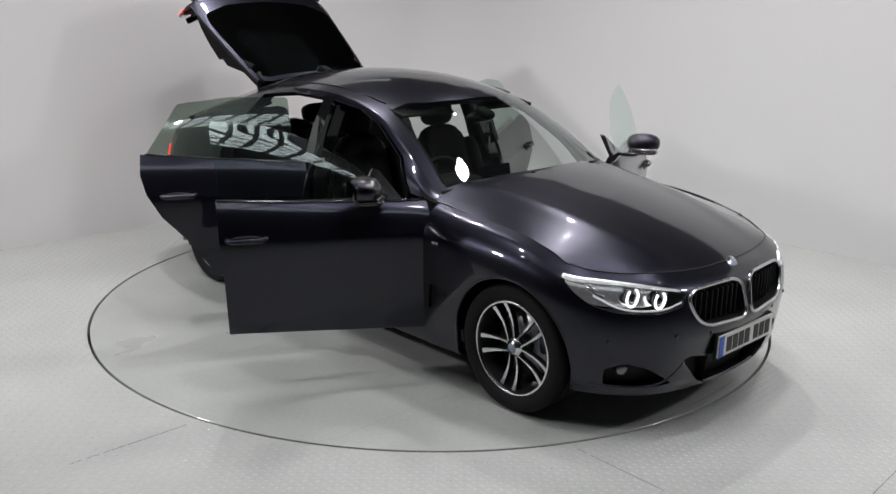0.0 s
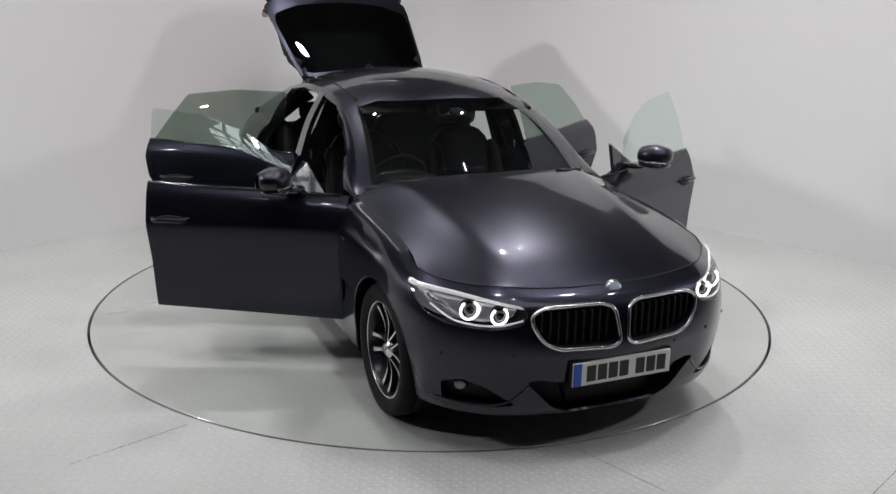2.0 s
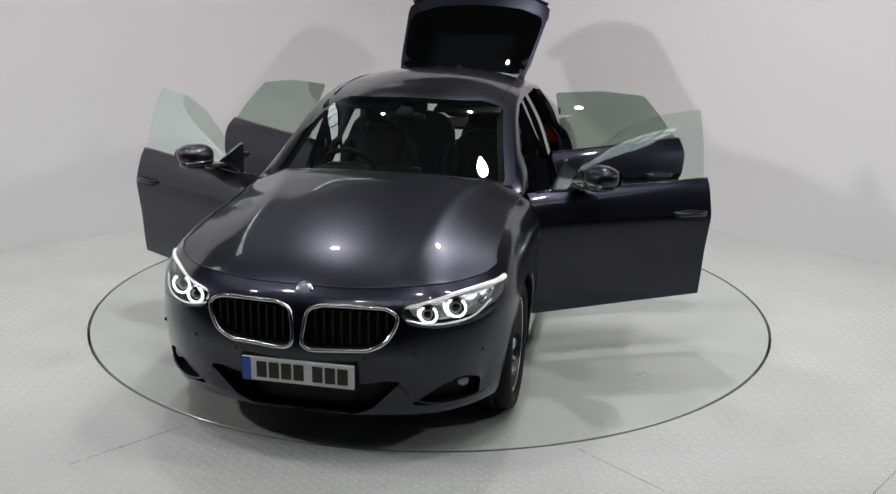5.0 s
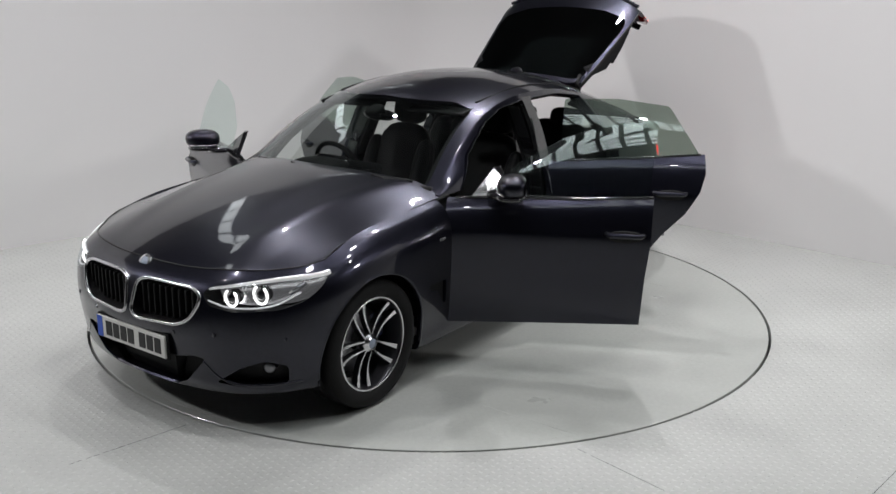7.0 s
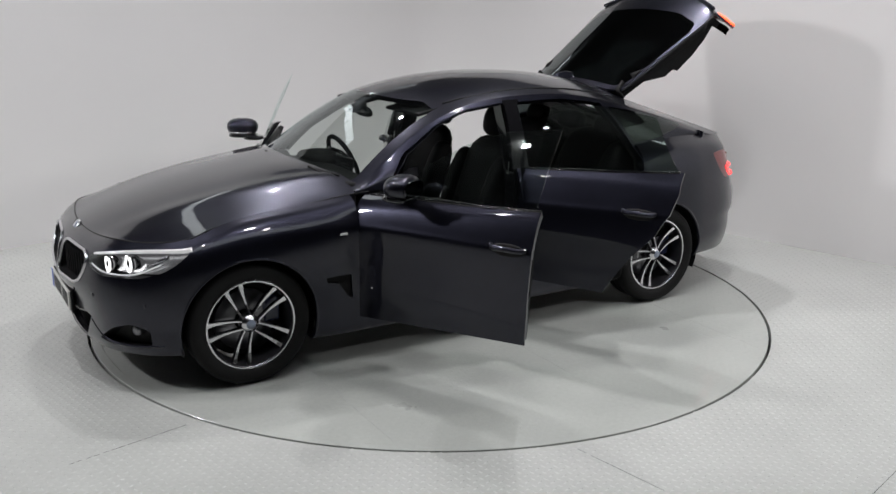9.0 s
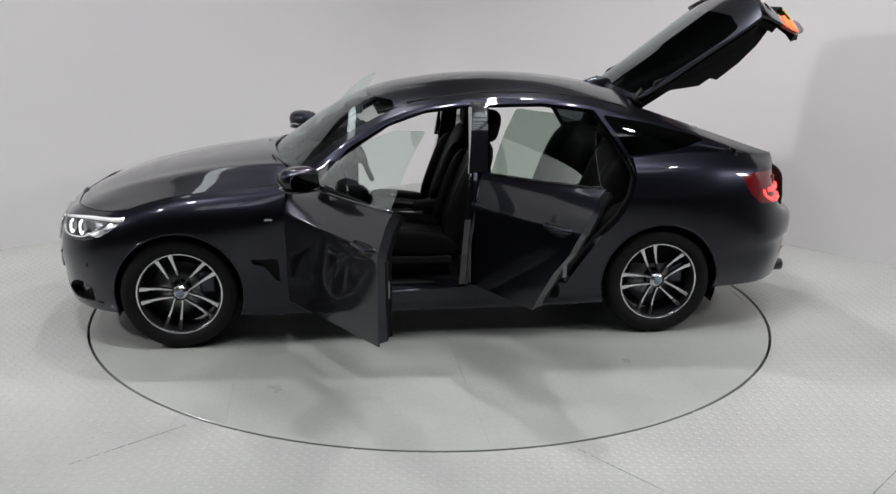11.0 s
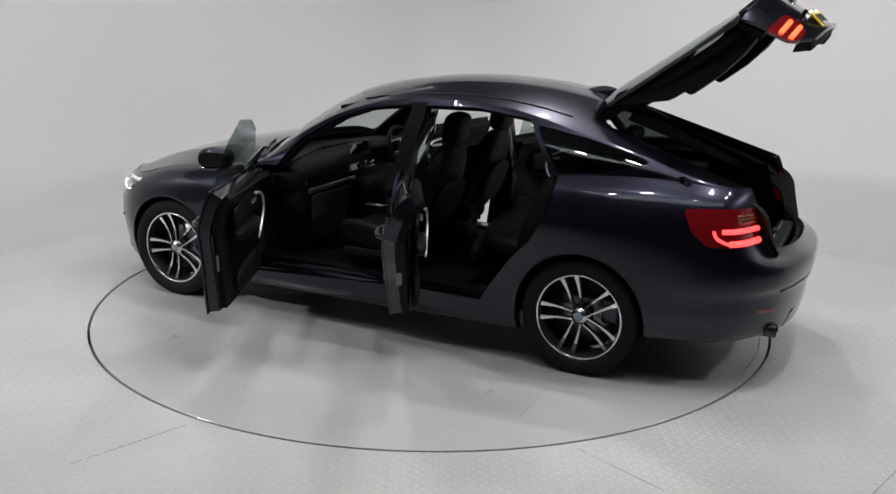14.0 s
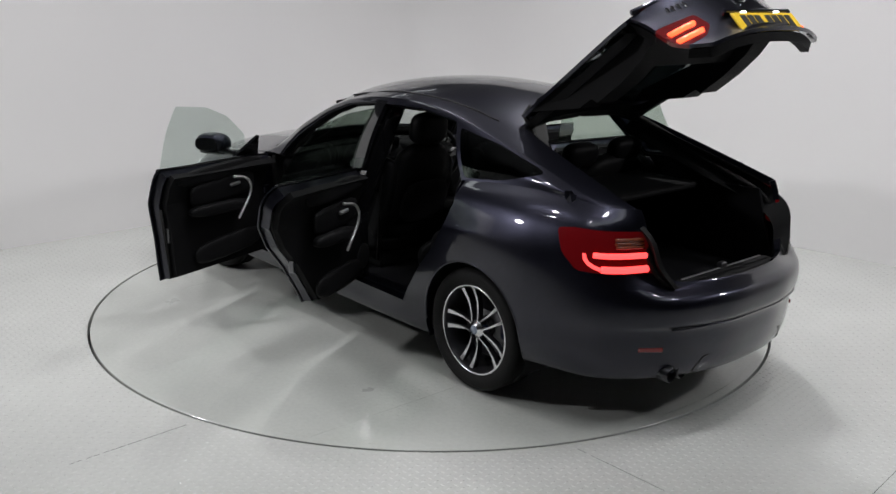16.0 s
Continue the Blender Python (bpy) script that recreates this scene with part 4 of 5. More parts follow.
# ---------------- nose ----------------
def nose_parts():
    def ring(poly, lift, r):
        return tube([(nose_x(y, z) + lift, y, z) for y, z in poly], r, 8, True)
    frame_poly = shrink(KIDNEY, -.004)
    for ob in sides("kidney_frame", lambda: ring(frame_poly, .004, .0095), M_CHROME, label="chrome grille surround"):
        pass
    for k in (1, -1):
        m = mirrored if k < 0 else (lambda a: a)
        panel("kidney_back", m(shifted(P_KIDNEY, (-.055, 0, 0))), M_BLACK, CAR, .004)
        panel("headlight_lens", m(P_LENS), M_LENS, CAR, 0, "clear headlight cover")
        panel("headlight_bowl", m(([Vector((v.x - .10 - .05 * (v.y - .6), .62 + (v.y - .62) * .95, .705 + (v.z - .705) * .9)) for v in P_LENS[0]], P_LENS[1])), M_GLOW_BOWL, CAR, .003)
        panel("intake_back", m(shifted(P_SINTAKE, (-.06, -.01, 0))), M_BLACK, CAR, .004)
        panel("fender_vent", m(shifted(P_VENT, (0, -.018, 0))), M_BLACK, CAR, .004)
    panel("lower_grille", both(shifted(P_INTAKE, (-.07, 0, 0))), M_BLACK, CAR, .004)
    # grille bars
    for y in np.linspace(.075, .39, 9):
        lo = .548 if y < .29 else .548 + (y - .29) * .6
        sides("grille_bar", lambda: box(.03, .010, .70 - lo, (nose_x(y, .62) - .03, y, (lo + .705) / 2), .003), M_BLACK, smooth=False)
    # side walls of the openings
    def rim_wall(poly, depth):
        bm = bmesh.new()
        rows = [(bm.verts.new((nose_x(y, z), y, z)), bm.verts.new((nose_x(y, z) - depth, y, z))) for y, z in poly]
        for i in range(len(rows)):
            (a, b), (c, d) = rows[i], rows[(i + 1) % len(rows)]
            bm.faces.new((a, b, d, c))
        return bm
    for poly, depth in ((KIDNEY, .06), (SIDE_INTAKE, .065), ([p for p in INTAKE if p[0] >= 0], .075)):
        for ob in sides("opening_wall", lambda: rim_wall(poly, depth), M_BLACK):
            pass
    sides("headlight_wall", lambda: rim_wall(HEADLIGHT, .10), M_BLACK)

    # headlight insides: two halo rings with a lens each, a brow, a chrome bridge
    def halo(y, z, r):
        x = nose_x(y, z) - .045
        pts = [(x - .04 * r * math.cos(a), y + r * math.cos(a), z + r * math.sin(a)) for a in np.linspace(radians(125), radians(415), 30)]
        return tube(pts, .0056, 8)
    def projector(y, z, r):
        bm = lathe([(0, .012), (r * .3, .010), (r * .6, .002), (r * .72, -.006), (r * .74, -.02), (r * .95, -.005), (r * .95, -.04)], 28)
        bmesh.ops.transform(bm, matrix=pose(nose_x(y, z) - .05, y, z, 0, 0, -72), verts=bm.verts)
        return bm
    for y, z, r in ((.665, .70, .042), (.555, .683, .038)):
        sides("halo_ring", lambda: halo(y, z, r), M_HALO, label="glowing white halo ring")
        sides("projector", lambda: projector(y, z, r), M_GLOSSBLACK)
    brow = [(.46, .722), (.60, .750), (.72, .765), (.81, .772), (.835, .778)]
    sides("brow_light", lambda: tube([(nose_x(y, z) - .014, y, z) for y, z in crom(brow, 5)], list(np.linspace(.007, .015, 21)), 8), M_GLOW)
    # The trim is no lamp: its bright line is put in as emission.
    low = [(.47, .672), (.56, .652), (.66, .648), (.74, .662), (.80, .71)]
    sides("lower_trim_glow", lambda: tube([(nose_x(y, z) - .014, y, z) for y, z in crom(low, 5)], .0045, 8), M_GLOW)
    sides("headlight_fin", lambda: tube([(nose_x(.75, .715) - .05, .75, .70), (nose_x(.79, .74) - .04, .79, .745)], .012, 8), M_CHROME)
    # fog lamps
    def fog(y, z):
        bm = lathe([(0, .008), (.018, .007), (.026, .003), (.030, -.008), (.030, -.05)], 28)
        bmesh.ops.transform(bm, matrix=pose(nose_x(y, z) - .028, y, z, 0, 0, -65), verts=bm.verts)
        return bm
    sides("fog_lamp", lambda: fog(.70, .352), M_STEEL, label="round fog lamp")
    # bumper blade under the side intake
    sides("bumper_blade", lambda: tube([(nose_x(y, z) - .004, y, z) for y, z in crom([(.44, .372), (.49, .315), (.56, .275), (.68, .262), (.80, .275)], 5)], .007, 6), M_PAINT)
    # number plate with plain bars
    px = nose_x(.0, .42) + .012
    plate = part("number_plate", box(.012, .525, .112, (px, 0, .418), .004), M_PLATE, CAR, "white number plate with dark bars")
    part("plate_holder", box(.014, .545, .13, (px - .012, 0, .416), .005), M_BLACK, CAR)
    part("plate_band", box(.003, .042, .108, (px + .0068, -.240, .418), .001), M_BLUE, plate)
    yy = -.192
    for k, w in enumerate((.048, .048, .048, .048, .048, .048, .048)):
        part("plate_bar", box(.003, w, .076, (px + .0068, yy + w / 2, .418), .001), M_INK, plate)
        yy += .058 + (.03 if k == 3 else 0)
    # round badge on the nose
    def badge(r, y):
        bm = lathe([(0, y), (r * .85, y), (r, y - .004), (r, y - .01)], 32)
        bmesh.ops.transform(bm, matrix=pose(2.143, 0, .766, 0, 0, -90) @ pose(0, 0, 0, 32, 0, 0), verts=bm.verts)
        return bm
    rb = part("nose_badge", badge(.041, .008), M_CHROME, CAR, "round badge", True)
    part("badge_face", badge(.030, .0105), M_BADGE, rb, smooth=True)
    # parking sensors
    for y, z in ((.52, .52), (.78, .50), (.30, .50)):
        sides("parking_sensor", lambda: box(.006, .018, .018, (nose_x(y, z) + .001, y, z), .003), M_PAINT)
    # cowl, wipers
    part("cowl", slab([(.60, .735), (.72, .735), (.97, 0), (.72, -.735), (.60, -.735), (.80, 0)], 0, 1, 2, .955, .975), M_BLACK, CAR)
    part("cowl_grille", tube([(.775 + .175 * (1 - (y / .72) ** 2), y, .995 + .035 * (1 - (y / .72) ** 2)) for y in np.linspace(-.72, .72, 25)], .022, 8), M_BLACK, CAR, smooth=True)
    for y0, y1 in ((-.58, .05), (.02, .62)):
        pts = []
        for t in np.linspace(0, 1, 12):
            y = y0 + (y1 - y0) * t
            pts.append((.76 + .165 * (1 - (y / .72) ** 2) + .02, y, 1.035 + .03 * (1 - (y / .72) ** 2)))
        w = part("wiper", tube(pts, .0075, 6), M_BLACK, CAR, smooth=True)
        part("wiper_arm", tube([(pts[-1][0] + .03, y1 + .02, 1.02), (pts[7][0] + .02, pts[7][1], pts[7][2] + .012)], .007, 6), M_BLACK, w, smooth=True)
    # seams round the bonnet
    part("bonnet_seam", tube([(p[0] + .002, p[1], p[2] + .0005) for p in HOOD[0]] + [(p[0] + .002, -p[1], p[2] + .0005) for p in HOOD[0][::-1][1:]], .0032, 5), M_GAP, CAR)
    sides("bonnet_seam", lambda: tube([(p[0], p[1], p[2] + .0005) for p in HOOD[2:, 0]], .0028, 5), M_GAP)
    # fender badges
    sides("fender_badge", lambda: box(.045, .004, .014, (.93, side_y(.93, .78) + .001, .78), .001), M_CHROME, smooth=False)


# Faint emission stands in for the ring light that fills the bowl.
M_GLOW_BOWL = material("headlight_reflector_glow", (.78, .79, .81), .22, 1.0, emit=(1.0, .98, 1.0), power=.07, noise_scale=60, noise_amount=.3)
nose_parts()


# ---------------- doors: linings, handles, mirrors ----------------
def door_parts():
    for d, name, k in DOORS:
        fix = (lambda b: flip_bm(b)) if k < 0 else (lambda b: b)
        front = name == "front_door"
        poly = FRONT_DOOR if front else REAR_DOOR
        zt = 1.005 if front else 1.045
        body = [(x, min(z, side_top(x) - .012)) for x, z in poly]
        vf = P_FDOOR if front else P_RDOOR
        m = mirrored if k < 0 else (lambda a: a)
        # edge frame behind the skin, lining inside
        cx = (min(p[0] for p in poly) + max(p[0] for p in poly)) / 2
        frame_vf = ([Vector((cx + (v.x - cx) * .962, v.y - .010, .66 + (v.z - .66) * .975)) for v in vf[0]], vf[1])
        panel("door_frame", m(frame_vf), M_PAINT, d, .055)
        lin = ([Vector((cx + (v.x - cx) * .93, v.y - .070, .66 + (v.z - .66) * .93)) for v in vf[0]], vf[1])
        lining = panel("door_lining", m(lin), M_TRIM, d, .035, "black soft door lining")
        x0, x1 = ((.67, -.15) if front else (-.38, -1.0))
        L = x1 - x0
        part("lining_top", fix(pillow(abs(L) * 1.06, .05, .10, ((x0 + x1) / 2, .755, .945 if front else .975))), M_LEATHER, d, smooth=True)
        part("armrest", fix(pillow(abs(L) * .72, .085, .075, (x0 + L * .58, .735, .72), (0, 4 if front else 3, 0))), M_LEATHER, d, smooth=True)
        part("door_pocket", fix(pillow(abs(L) * .85, .05, .14, (x0 + L * .45, .755, .45))), M_TRIM, d, smooth=True)
        part("lining_panel", fix(pillow(abs(L) * .8, .03, .14, (x0 + L * .5, .752, .83), power=5)), M_LEATHER, d, smooth=True)
        # curved bright pull
        a = x0 + L * .24
        pull = crom([(a - .16, .705, .90), (a - .05, .695, .875), (a + .0, .69, .82), (a - .02, .69, .75), (a - .10, .695, .66), (a - .13, .70, .62)], 5)
        part("pull_trim", fix(tube(pull, .0085, 8)), M_ALU_BRIGHT, d, "curved satin aluminium pull", True)
        part("inner_handle", fix(box(.10, .02, .022, (a - .12, .725, .845), .008)), M_ALU, d)
        part("speaker", fix(pillow(.16, .02, .16, (x0 + .03, .752, .50), power=2)), M_BLACK, d, smooth=True)
        # outer handle
        hx = (-.135 if front else -1.06)
        hz = (.835 if front else .865)
        hy = side_y(hx, hz)
        h = part("door_handle", fix(tube(crom([(hx + .10, hy - .012, hz), (hx + .07, hy + .028, hz), (hx, hy + .034, hz + .002), (hx - .07, hy + .028, hz), (hx - .10, hy - .012, hz)], 4), .0145, 8)), M_PAINT, d, smooth=True)
        part("handle_cup", fix(pillow(.19, .024, .066, (hx, hy + .001, hz - .010), power=2.2)), M_BLACK, h, smooth=True)
        # belt strip and lock
        xs = np.linspace(.79, -.27, 16) if front else np.linspace(-.31, -1.24, 14)
        part("belt_strip", fix(tube([(x, side_y(x, side_top(x) - .004) - .004, side_top(x)) for x in xs], .008, 6)), M_GLOSSBLACK, d, smooth=True)
        ex, ez = (-.225, .62) if front else (-1.05, .62)
        part("door_lock", fix(box(.02, .03, .09, (ex + .012, side_y(ex, ez) - .075, ez), .004)), M_STEEL, d)
        part("door_rubber", fix(tube([(x * 1.0, side_y(x, z) - .066, z) for x, z in shrink([p for p in poly if p[1] < 1.0], .025)], .010, 6)), M_RUBBER, d, smooth=True)
        hi = .805 if front else -.29
        for z in (.42, .72):
            part("hinge", fix(box(.07, .035, .05, (hi, .80, z), .008)), M_PAINT, d)
        if front:
            # sail and mirror
            part("mirror_sail", fix(slab([(.70, .985), (.46, 1.0), (.56, 1.135), (.59, 1.13)], 0, 2, 1, lambda x, z: side_y(x, z) - .012, lambda x, z: side_y(x, z) + .012)), M_GLOSSBLACK, d)
            mir = part("mirror", fix(mirror_shell()), M_PAINT, d, "door mirror in body colour with black base", True)
            part("mirror_arm", fix(merge(pillow(.13, .14, .035, (.54, .875, 1.015)), pillow(.15, .21, .035, (.475, .955, 1.023)))), M_GLOSSBLACK, mir, smooth=True)
            part("mirror_glass", fix(slab(rounded([(.875, 1.04), (1.045, 1.04), (1.05, 1.10), (1.015, 1.122), (.89, 1.118)], .03), 1, 2, 0, .382, .388)), M_MIRROR, mir)
            part("indicator", fix(tube([(.54, .885, 1.045), (.545, .975, 1.045), (.505, 1.055, 1.047)], .008, 6)), M_CHROME, mir, smooth=True)


def side_top(x):
    return float(np.interp(x, EDGE[::-1, 0], EDGE[::-1, 2])) if x > -1.9 else 1.1


def mirror_shell():
    bm = pillow(.165, .225, .128, (.465, .96, 1.082), (0, 0, 8), 2.5, 18)
    for v in bm.verts:
        if v.co.x < .392:
            v.co.x = .392
        v.co.z -= .12 * max(0, v.co.x - .48)
        if v.co.z < 1.03:
            v.co.z = 1.03 + (v.co.z - 1.03) * .4
    return bm


M_MIRROR = material("mirror", (.10, .10, .11), .02, 1.0)
M_ALU_BRIGHT = material("satin_alu", (.75, .75, .74), .3, .9)
door_parts()


# ---------------- tail ----------------
def tail_parts():
    for k in (1, -1):
        m = mirrored if k < 0 else (lambda a: a)
        fix = (lambda b: flip_bm(b)) if k < 0 else (lambda b: b)
        lamp = panel("tail_lamp", m(P_TAIL), M_RED, CAR, .02, "red tail lamp with glowing light bars")
        # glowing bars that follow the lamp's face
        for z, y0, y1, r in ((.89, .595, .80, .014), (.828, .595, .79, .017)):
            pts = [(tail_x(y, z) - .003, y, z + .02 * max(0, y - .70)) for y in np.linspace(y0, y1, 10)]
            part("light_bar", fix(tube(pts, r, 8)), M_REDGLOW, lamp, smooth=True)
        hook = crom([(.79, .828), (.812, .845), (.822, .875), (.818, .896)], 3)
        part("light_hook", fix(tube([(tail_x(y, z) - .002, y, z) for y, z in hook], .009, 8)), M_REDGLOW, lamp, smooth=True)
        for z in (.945, .962, .928):
            pts = [(tail_x(y, z) - .001, y, z) for y in np.linspace(.60, .72, 6)]
            part("indicator_lens", fix(tube(pts, .009, 8)), M_AMBER, lamp, smooth=True)
        gl = panel("gate_lamp", m(P_GATE_LAMP), M_RED, GATE, .02, "red lamp on the tailgate")
        for z in (.905, .85):
            pts = [(tail_x(y, z) - .004, y, z - .08 * (y - .42)) for y in np.linspace(.42, .555, 6)]
            part("light_bar", fix(tube(pts, .013, 8)), M_GATEGLOW, gl, smooth=True)
        # exhaust tips, reflectors
        part("reflector", fix(box(.012, .12, .022, (tail_x(.62, .45) + .002, .62, .45), .004, (0, 0, -38))), M_RED, CAR)
    for y in (.44, .525):
        bm = lathe([(.036, .0), (.040, -.005), (.040, -.12), (.034, -.12), (.034, -.004)], 28)
        bmesh.ops.transform(bm, matrix=pose(-2.455, y, .318, 0, 0, 90), verts=bm.verts)
        part("exhaust_tip", bm, M_RIMDARK, CAR, smooth=True)
    part("diffuser", slab(rounded([(-.40, .30), (.40, .30), (.35, .39), (-.35, .39)], .03), 1, 2, 0, lambda y, z: tail_x(y, z) - .004, lambda y, z: tail_x(y, z) + .03), M_BLACK, CAR)
    # bumper crease
    part("bumper_crease", tube([(tail_x(y, .56) - .001, y, .56 - .02 * abs(y)) for y in np.linspace(-.55, .55, 25)], .005, 6), M_PAINT, CAR, smooth=True)
    # tailgate glass, lining, plate, badge, letters, struts
    panel("rear_window", both(P_GATE_GLASS), M_DARKGLASS, GATE, .004, "dark tinted rear window")
    lin = both(joined(P_GATE_TOP, P_GATE_BACK))
    lin = ([Vector((v.x + (.03 if v.x < -2.2 else 0), v.y * .95, v.z - (0 if v.x < -2.2 else .040))) for v in lin[0]], lin[1])
    panel("gate_lining", lin, M_TRIM, GATE, .045, "black plastic tailgate lining")
    part("gate_lining_shelf", slab(rounded([(-2.02, -.40), (-2.36, -.36), (-2.37, .36), (-2.02, .40)], .05), 0, 1, 2, 1.03, 1.07), M_TRIM, GATE)
    for k in (1, -1):
        side_frame = slab([(-1.46, 1.335), (-1.70, 1.10), (-1.79, 1.07), (-1.80, 1.03), (-1.97, .985), (-2.12, .965), (-2.27, .97), (-2.31, 1.04), (-2.10, 1.10), (-1.85, 1.19), (-1.55, 1.34)], 0, 2, 1, .36 * k, .505 * k)
        part("gate_inner_frame", side_frame, M_TRIM, GATE)
    part("gate_pull", box(.02, .16, .05, (-2.40, .2, .80), .008), M_BLACK, GATE)
    px = tail_x(.1, .85)
    pl = part("number_plate", box(.010, .525, .112, (px - .005, 0, .815), .004, (0, -8, 0)), M_YPLATE, GATE, "yellow number plate with dark bars")
    yy = -.215
    for i in range(7):
        part("plate_bar", box(.003, .046, .076, (px - .0115, yy + .023, .815), .001, (0, -8, 0)), M_INK, pl)
        yy += .058 + (.03 if i == 3 else 0)
    part("plate_light_bar", box(.03, .56, .022, (px + .0, 0, .893), .006), M_PAINT, GATE)
    for y in (-.14, .14):
        part("plate_light", box(.012, .04, .008, (px - .012, y, .880), .002), M_GLOWSMALL, GATE)
    bm = lathe([(0, .008), (.034, .008), (.041, .003), (.041, -.006)], 32)
    bmesh.ops.transform(bm, matrix=pose(tail_x(0, 1.02) - .004, 0, 1.02, 0, 0, 90) @ pose(0, 0, 0, 20, 0, 0), verts=bm.verts)
    tb = part("tail_badge", bm, M_CHROME, GATE, "round badge", True)
    bm = lathe([(0, .0105), (.028, .0105)], 28)
    bmesh.ops.transform(bm, matrix=pose(tail_x(0, 1.02) - .004, 0, 1.02, 0, 0, 90) @ pose(0, 0, 0, 20, 0, 0), verts=bm.verts)
    part("badge_face", bm, M_BADGE, tb, smooth=True)
    for y in (.455, .425, .395, .36):
        part("letter_bar", box(.004, .018, .030, (tail_x(y, 1.03) - .003, y, 1.03), .001), M_CHROME, GATE)
    # spoiler lip
    part("spoiler", tube([(-2.43 + .16 * (y / .6) ** 2, y, 1.11 - .004 * (y / .6) ** 2) for y in np.linspace(-.58, .58, 21)], .014, 8), M_PAINT, GATE, smooth=True)
    # gate hinges
    for k in (1, -1):
        arm = [(-1.42, .46 * k, 1.37), (-1.36, .47 * k, 1.43), tuple(GATE.matrix_basis @ Vector((-1.46, .47 * k, 1.37)))]
        part("gate_hinge", tube(arm, .018, 8), M_BLACK, CAR, smooth=True)
    # aerial fin
    bm = bmesh.new()
    secs = []
    for t in np.linspace(0, 1, 11):
        x = -1.16 - .20 * t
        h = .062 * math.sin(math.pi * min(1, t * .62 + .02)) ** 0.9 if t < .99 else .045
        w = .030 * (1 - t * .55) * min(1, t * 5 + .1)
        base = roof_z(x, 0) - .006
        secs.append([bm.verts.new((x, s * w * f, base + h * g)) for s, f, g in ((1, 1, 0), (1, .75, .5), (1, .28, .92), (0, 0, 1), (-1, .28, .92), (-1, .75, .5), (-1, 1, 0))])
    for p, q in zip(secs, secs[1:]):
        for j in range(6):
            bm.faces.new((p[j], p[j + 1], q[j + 1], q[j]))
    bm.faces.new(secs[-1])
    bmesh.ops.recalc_face_normals(bm, faces=bm.faces)
    part("aerial_fin", bm, M_PAINT, CAR, smooth=True)
    # roof seams
    for k in (1, -1):
        part("roof_strip", tube([(x, k * .548, roof_z(x, .548) + .002) for x in np.linspace(.10, -1.25, 24)], .005, 6), M_BLACK, CAR, smooth=True)


CABF = CAB.reshape(-1, 3)


def roof_z(x, y):
    c = CABF[CABF[:, 2] > 1.2]
    return surf(c, (0, 1), (x, y), 2)


M_GLOWSMALL = material("plate_lamp", (1, 1, 1), .3, emit=(1, .97, .9), power=4)
tail_parts()


# ---------------- cabin ----------------
def seat(x, y):
    s = part("front_seat", merge(pillow(.52, .50, .17, (x, y, .50), (0, -7, 0)), pillow(.50, .10, .17, (x, y + .22, .54), (0, -7, 0)), pillow(.50, .10, .17, (x, y - .22, .54), (0, -7, 0))),
             M_LEATHER, CAR, "black leather front seat", True)
    part("backrest", merge(pillow(.15, .46, .68, (x - .33, y, .83), (0, -20, 0)), pillow(.17, .10, .56, (x - .28, y + .22, .79), (0, -20, 0)), pillow(.17, .10, .56, (x - .28, y - .22, .79), (0, -20, 0))), M_LEATHER, s, smooth=True)
    part("headrest", pillow(.12, .27, .20, (x - .465, y, 1.245), (0, -12, 0)), M_LEATHER, s, smooth=True)
    for d in (.06, -.06):
        part("headrest_post", tube([(x - .43, y + d, 1.10), (x - .455, y + d, 1.20)], .008, 6), M_CHROME, s, smooth=True)
    part("seat_base", box(.44, .40, .12, (x, y, .37), .03), M_BLACK, s)
    part("seat_back_net", pillow(.03, .36, .30, (x - .42, y, .78), (0, -20, 0)), M_TRIM, s, smooth=True)
    part("seat_trim", box(.40, .02, .05, (x, y + (.27 if y > 0 else -.27), .44), .008), M_BLACK, s)


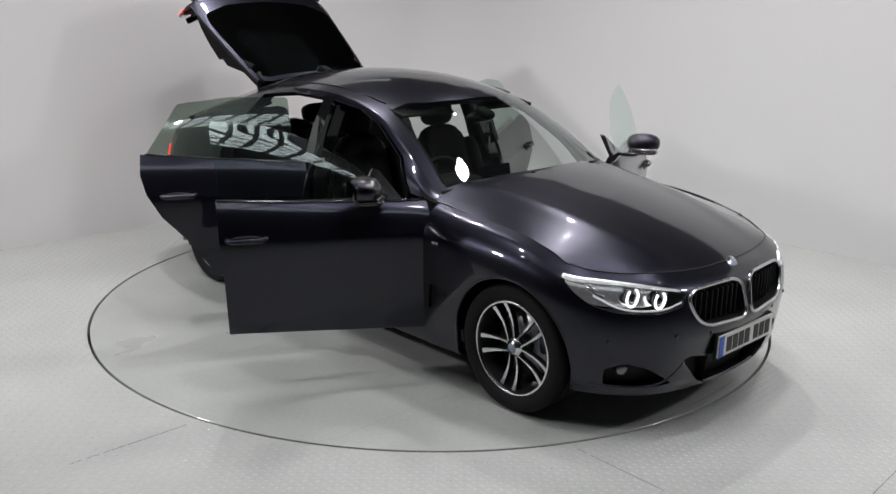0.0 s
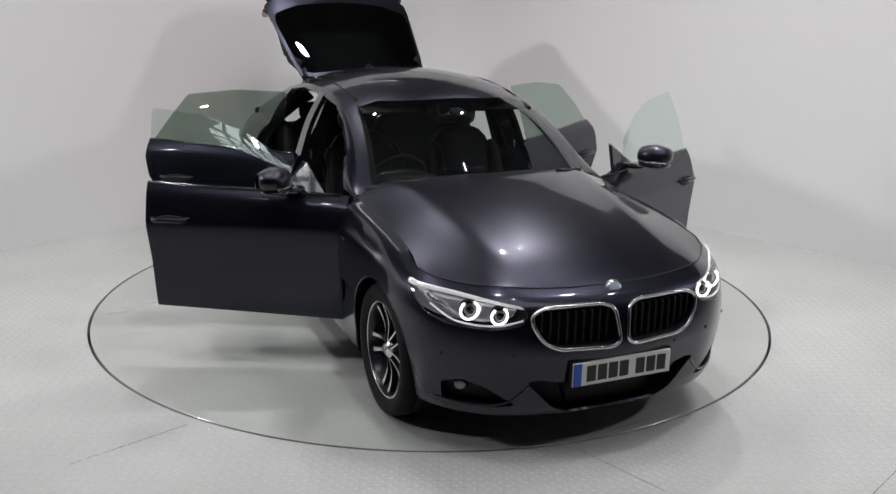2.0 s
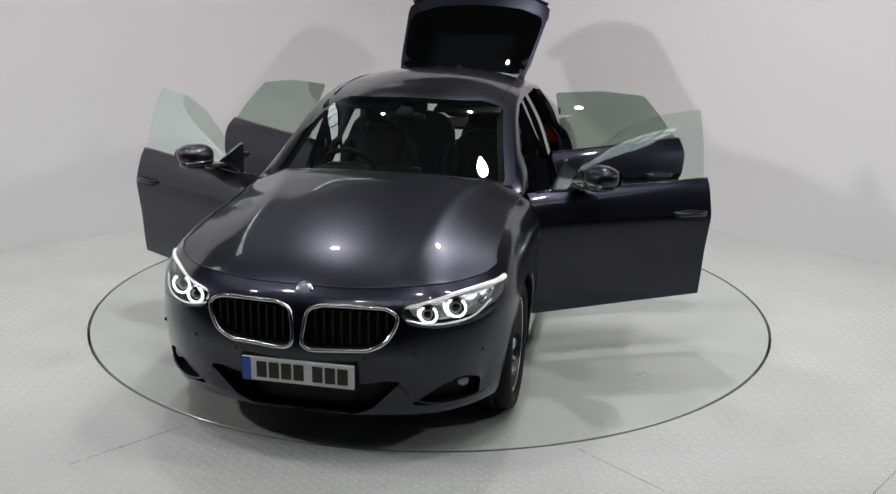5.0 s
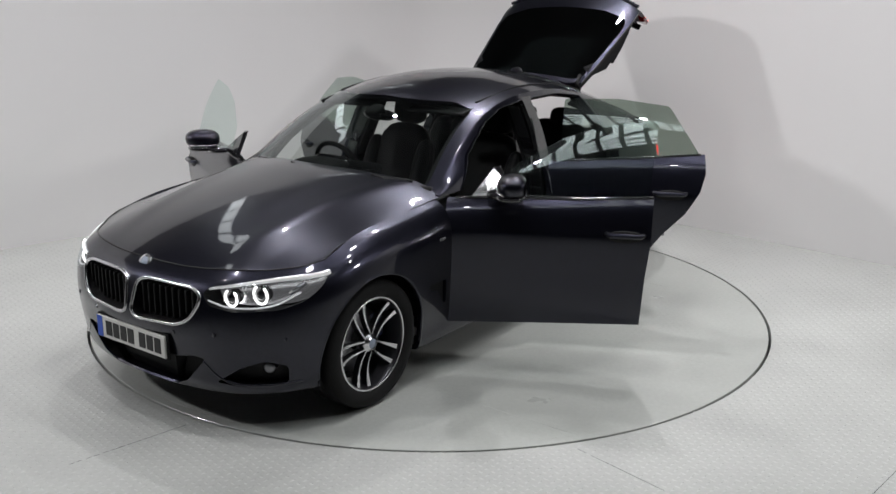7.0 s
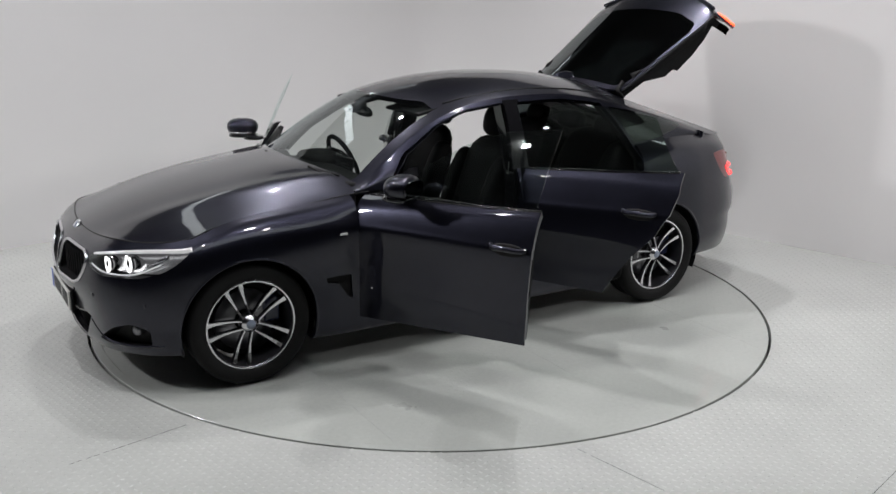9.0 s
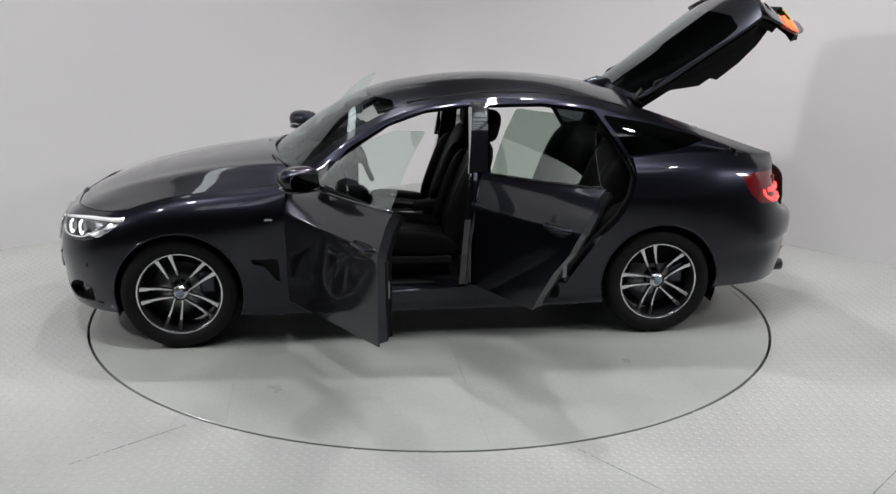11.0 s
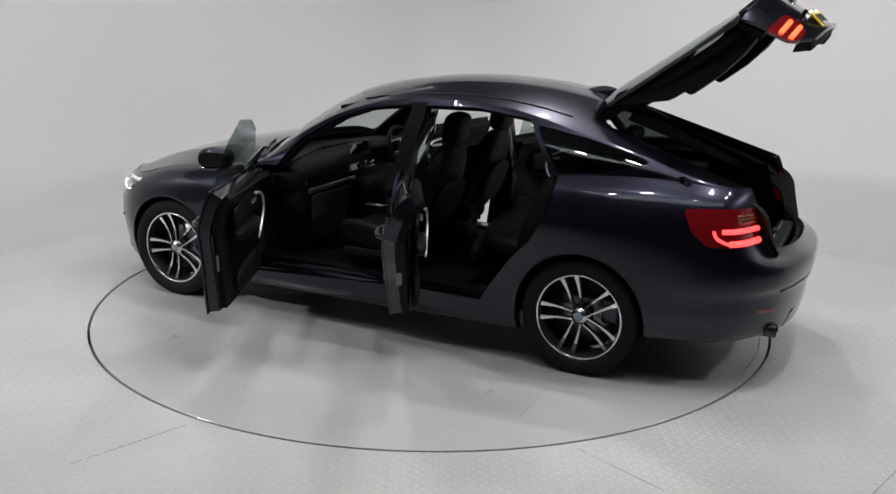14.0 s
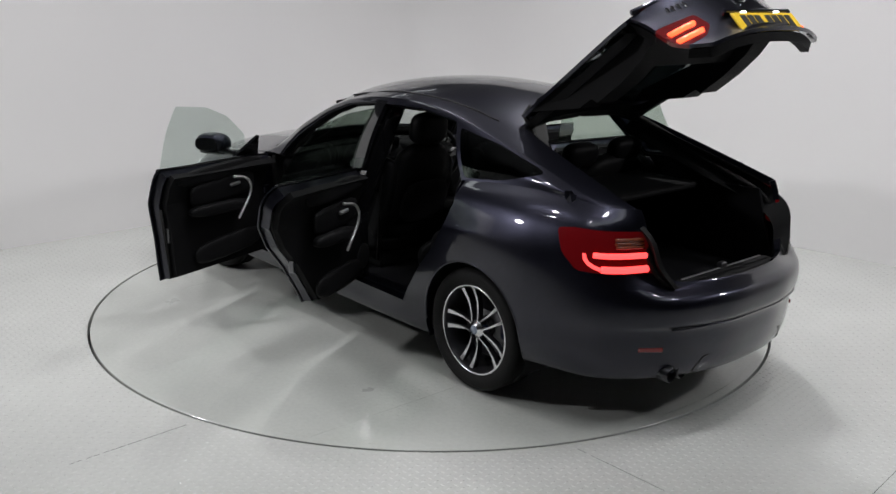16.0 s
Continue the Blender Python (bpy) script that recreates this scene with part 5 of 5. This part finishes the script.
def cabin():
    seat(.02, .37)
    seat(.02, -.37)
    b = part("rear_bench", merge(pillow(.54, 1.32, .20, (-.93, 0, .60), (0, -8, 0)), pillow(.10, 1.30, .24, (-.70, 0, .52))), M_LEATHER, CAR, "black leather rear bench", True)
    part("bench_back", merge(pillow(.16, .62, .62, (-1.24, .33, .86), (0, -24, 0)), pillow(.16, .62, .62, (-1.24, -.33, .86), (0, -24, 0)), pillow(.26, .16, .62, (-1.18, .655, .80), (0, -22, 0)), pillow(.26, .16, .62, (-1.18, -.655, .80), (0, -22, 0))), M_LEATHER, b, smooth=True)
    for y in (.40, 0, -.40):
        part("headrest", pillow(.11, .26, .14, (-1.36, y, 1.17), (0, -14, 0)), M_LEATHER, b, smooth=True)
    # dashboard with right-hand wheel
    dash = part("dashboard", merge(pillow(.34, 1.46, .22, (.64, 0, .86), power=4), pillow(.24, 1.40, .30, (.60, 0, .72), power=4), pillow(.26, .42, .12, (.50, -.37, .955), power=3)), M_TRIM, CAR, "black dashboard", True)
    part("dash_trim", box(.012, .56, .035, (.455, .40, .80), .006), M_STEEL, dash)
    part("glove_box", box(.03, .44, .16, (.475, .40, .68), .012), M_GREYTRIM, dash)
    part("screen", box(.02, .26, .10, (.50, 0, .985), .008, (0, -10, 0)), M_GLOSSBLACK, dash)
    for y in (.10, -.10, .62, -.62):
        part("air_vent", box(.02, .15, .055, (.470, y, .87), .01), M_GLOSSBLACK, dash)
    part("instrument_cluster", pillow(.03, .32, .12, (.40, -.37, .965), (0, -15, 0), 4), M_GLOSSBLACK, dash, smooth=True)
    part("centre_console", merge(pillow(.95, .22, .22, (.10, 0, .50), power=5), pillow(.26, .20, .34, (.42, 0, .62), power=4), pillow(.40, .20, .12, (-.20, 0, .62), power=4)), M_TRIM, CAR, smooth=True)
    part("console_trim", box(.44, .03, .012, (.16, .10, .618), .004), M_ALU_BRIGHT, CAR)
    gs = part("gear_lever", tube([(.16, 0, .60), (.15, 0, .68), (.14, 0, .72)], [.012, .014, .022], 10), M_GLOSSBLACK, CAR, smooth=True)
    # steering wheel
    R = pose(.33, -.37, .93, 0, -67, 0)
    ring = [R @ Vector((.185 * math.cos(a), .185 * math.sin(a), 0)) for a in np.linspace(0, 2 * math.pi, 40)[:-1]]
    sw = part("steering_wheel", tube(ring, .0165, 10, True), M_LEATHER, CAR, "black leather three-spoke steering wheel", True)
    hub = pillow(.15, .17, .06, (0, 0, 0), power=2.6)
    bmesh.ops.transform(hub, matrix=R, verts=hub.verts)
    part("wheel_hub", hub, M_TRIM, sw, smooth=True)
    for a in (90, 270, 180):
        c, s = math.cos(radians(a)), math.sin(radians(a))
        part("wheel_spoke", tube([R @ Vector((.06 * c, .06 * s, 0)), R @ Vector((.18 * c, .18 * s, 0))], [.022, .014], 8), M_ALU, sw, smooth=True)
    part("steering_column", tube([R @ Vector((0, 0, 0)), R @ Vector((0, 0, -.22))], .045, 12), M_TRIM, CAR, smooth=True)
    # mirror, sun visors, sensor box, belts
    part("interior_mirror", pillow(.04, .24, .07, (.36, 0, 1.315), (0, 10, 0), 3), M_GLOSSBLACK, CAR, smooth=True)
    part("sensor_box", pillow(.12, .10, .05, (.40, 0, 1.345), (0, 20, 0), 3), M_TRIM, CAR, smooth=True)
    for y in (.36, -.36):
        part("sun_visor", box(.16, .42, .02, (.20, y, 1.365), .008, (0, 12, 0)), M_TRIM, CAR)
    for k in (1, -1):
        part("seat_belt", tube([(-.36, .675 * k, 1.20), (-.30, .63 * k, .80), (-.25, .62 * k, .40)], .012, 6), M_RUBBER, CAR, smooth=True)


M_GREYTRIM = material("grey_trim", (.012, .012, .012), .5, noise_scale=60, noise_amount=.2)
cabin()


# ---------------- motion ----------------
TURN = [(0, -47.06), (.5, -50.22), (1, -55.35), (1.5, -61.1), (2, -67.05), (2.5, -72.95), (3, -79.0), (3.5, -85.0), (4, -91.05), (4.5, -96.95),
        (5, -102.8), (5.5, -108.6), (6, -114.45), (6.5, -120.3), (7, -126.25), (7.5, -131.95), (8, -137.75), (8.5, -143.45), (9, -149.3), (9.5, -155.15),
        (10, -161.0), (10.5, -166.8), (11, -172.6), (11.5, -178.4), (12, -184.15), (12.5, -189.9), (13, -195.6), (13.5, -201.15), (14, -206.75),
        (14.5, -212.25), (15, -217.9), (15.5, -223.8), (16, -229.95)]


def motions():
    walk(TABLE, [(t, pose(0, 0, 0, 0, 0, a)) for t, a in TURN])
    walk(CAR, [(t, pose(0, 0, 0, 0, 0, a) @ pose(.132, -.064, 0)) for t, a in TURN])


motions()
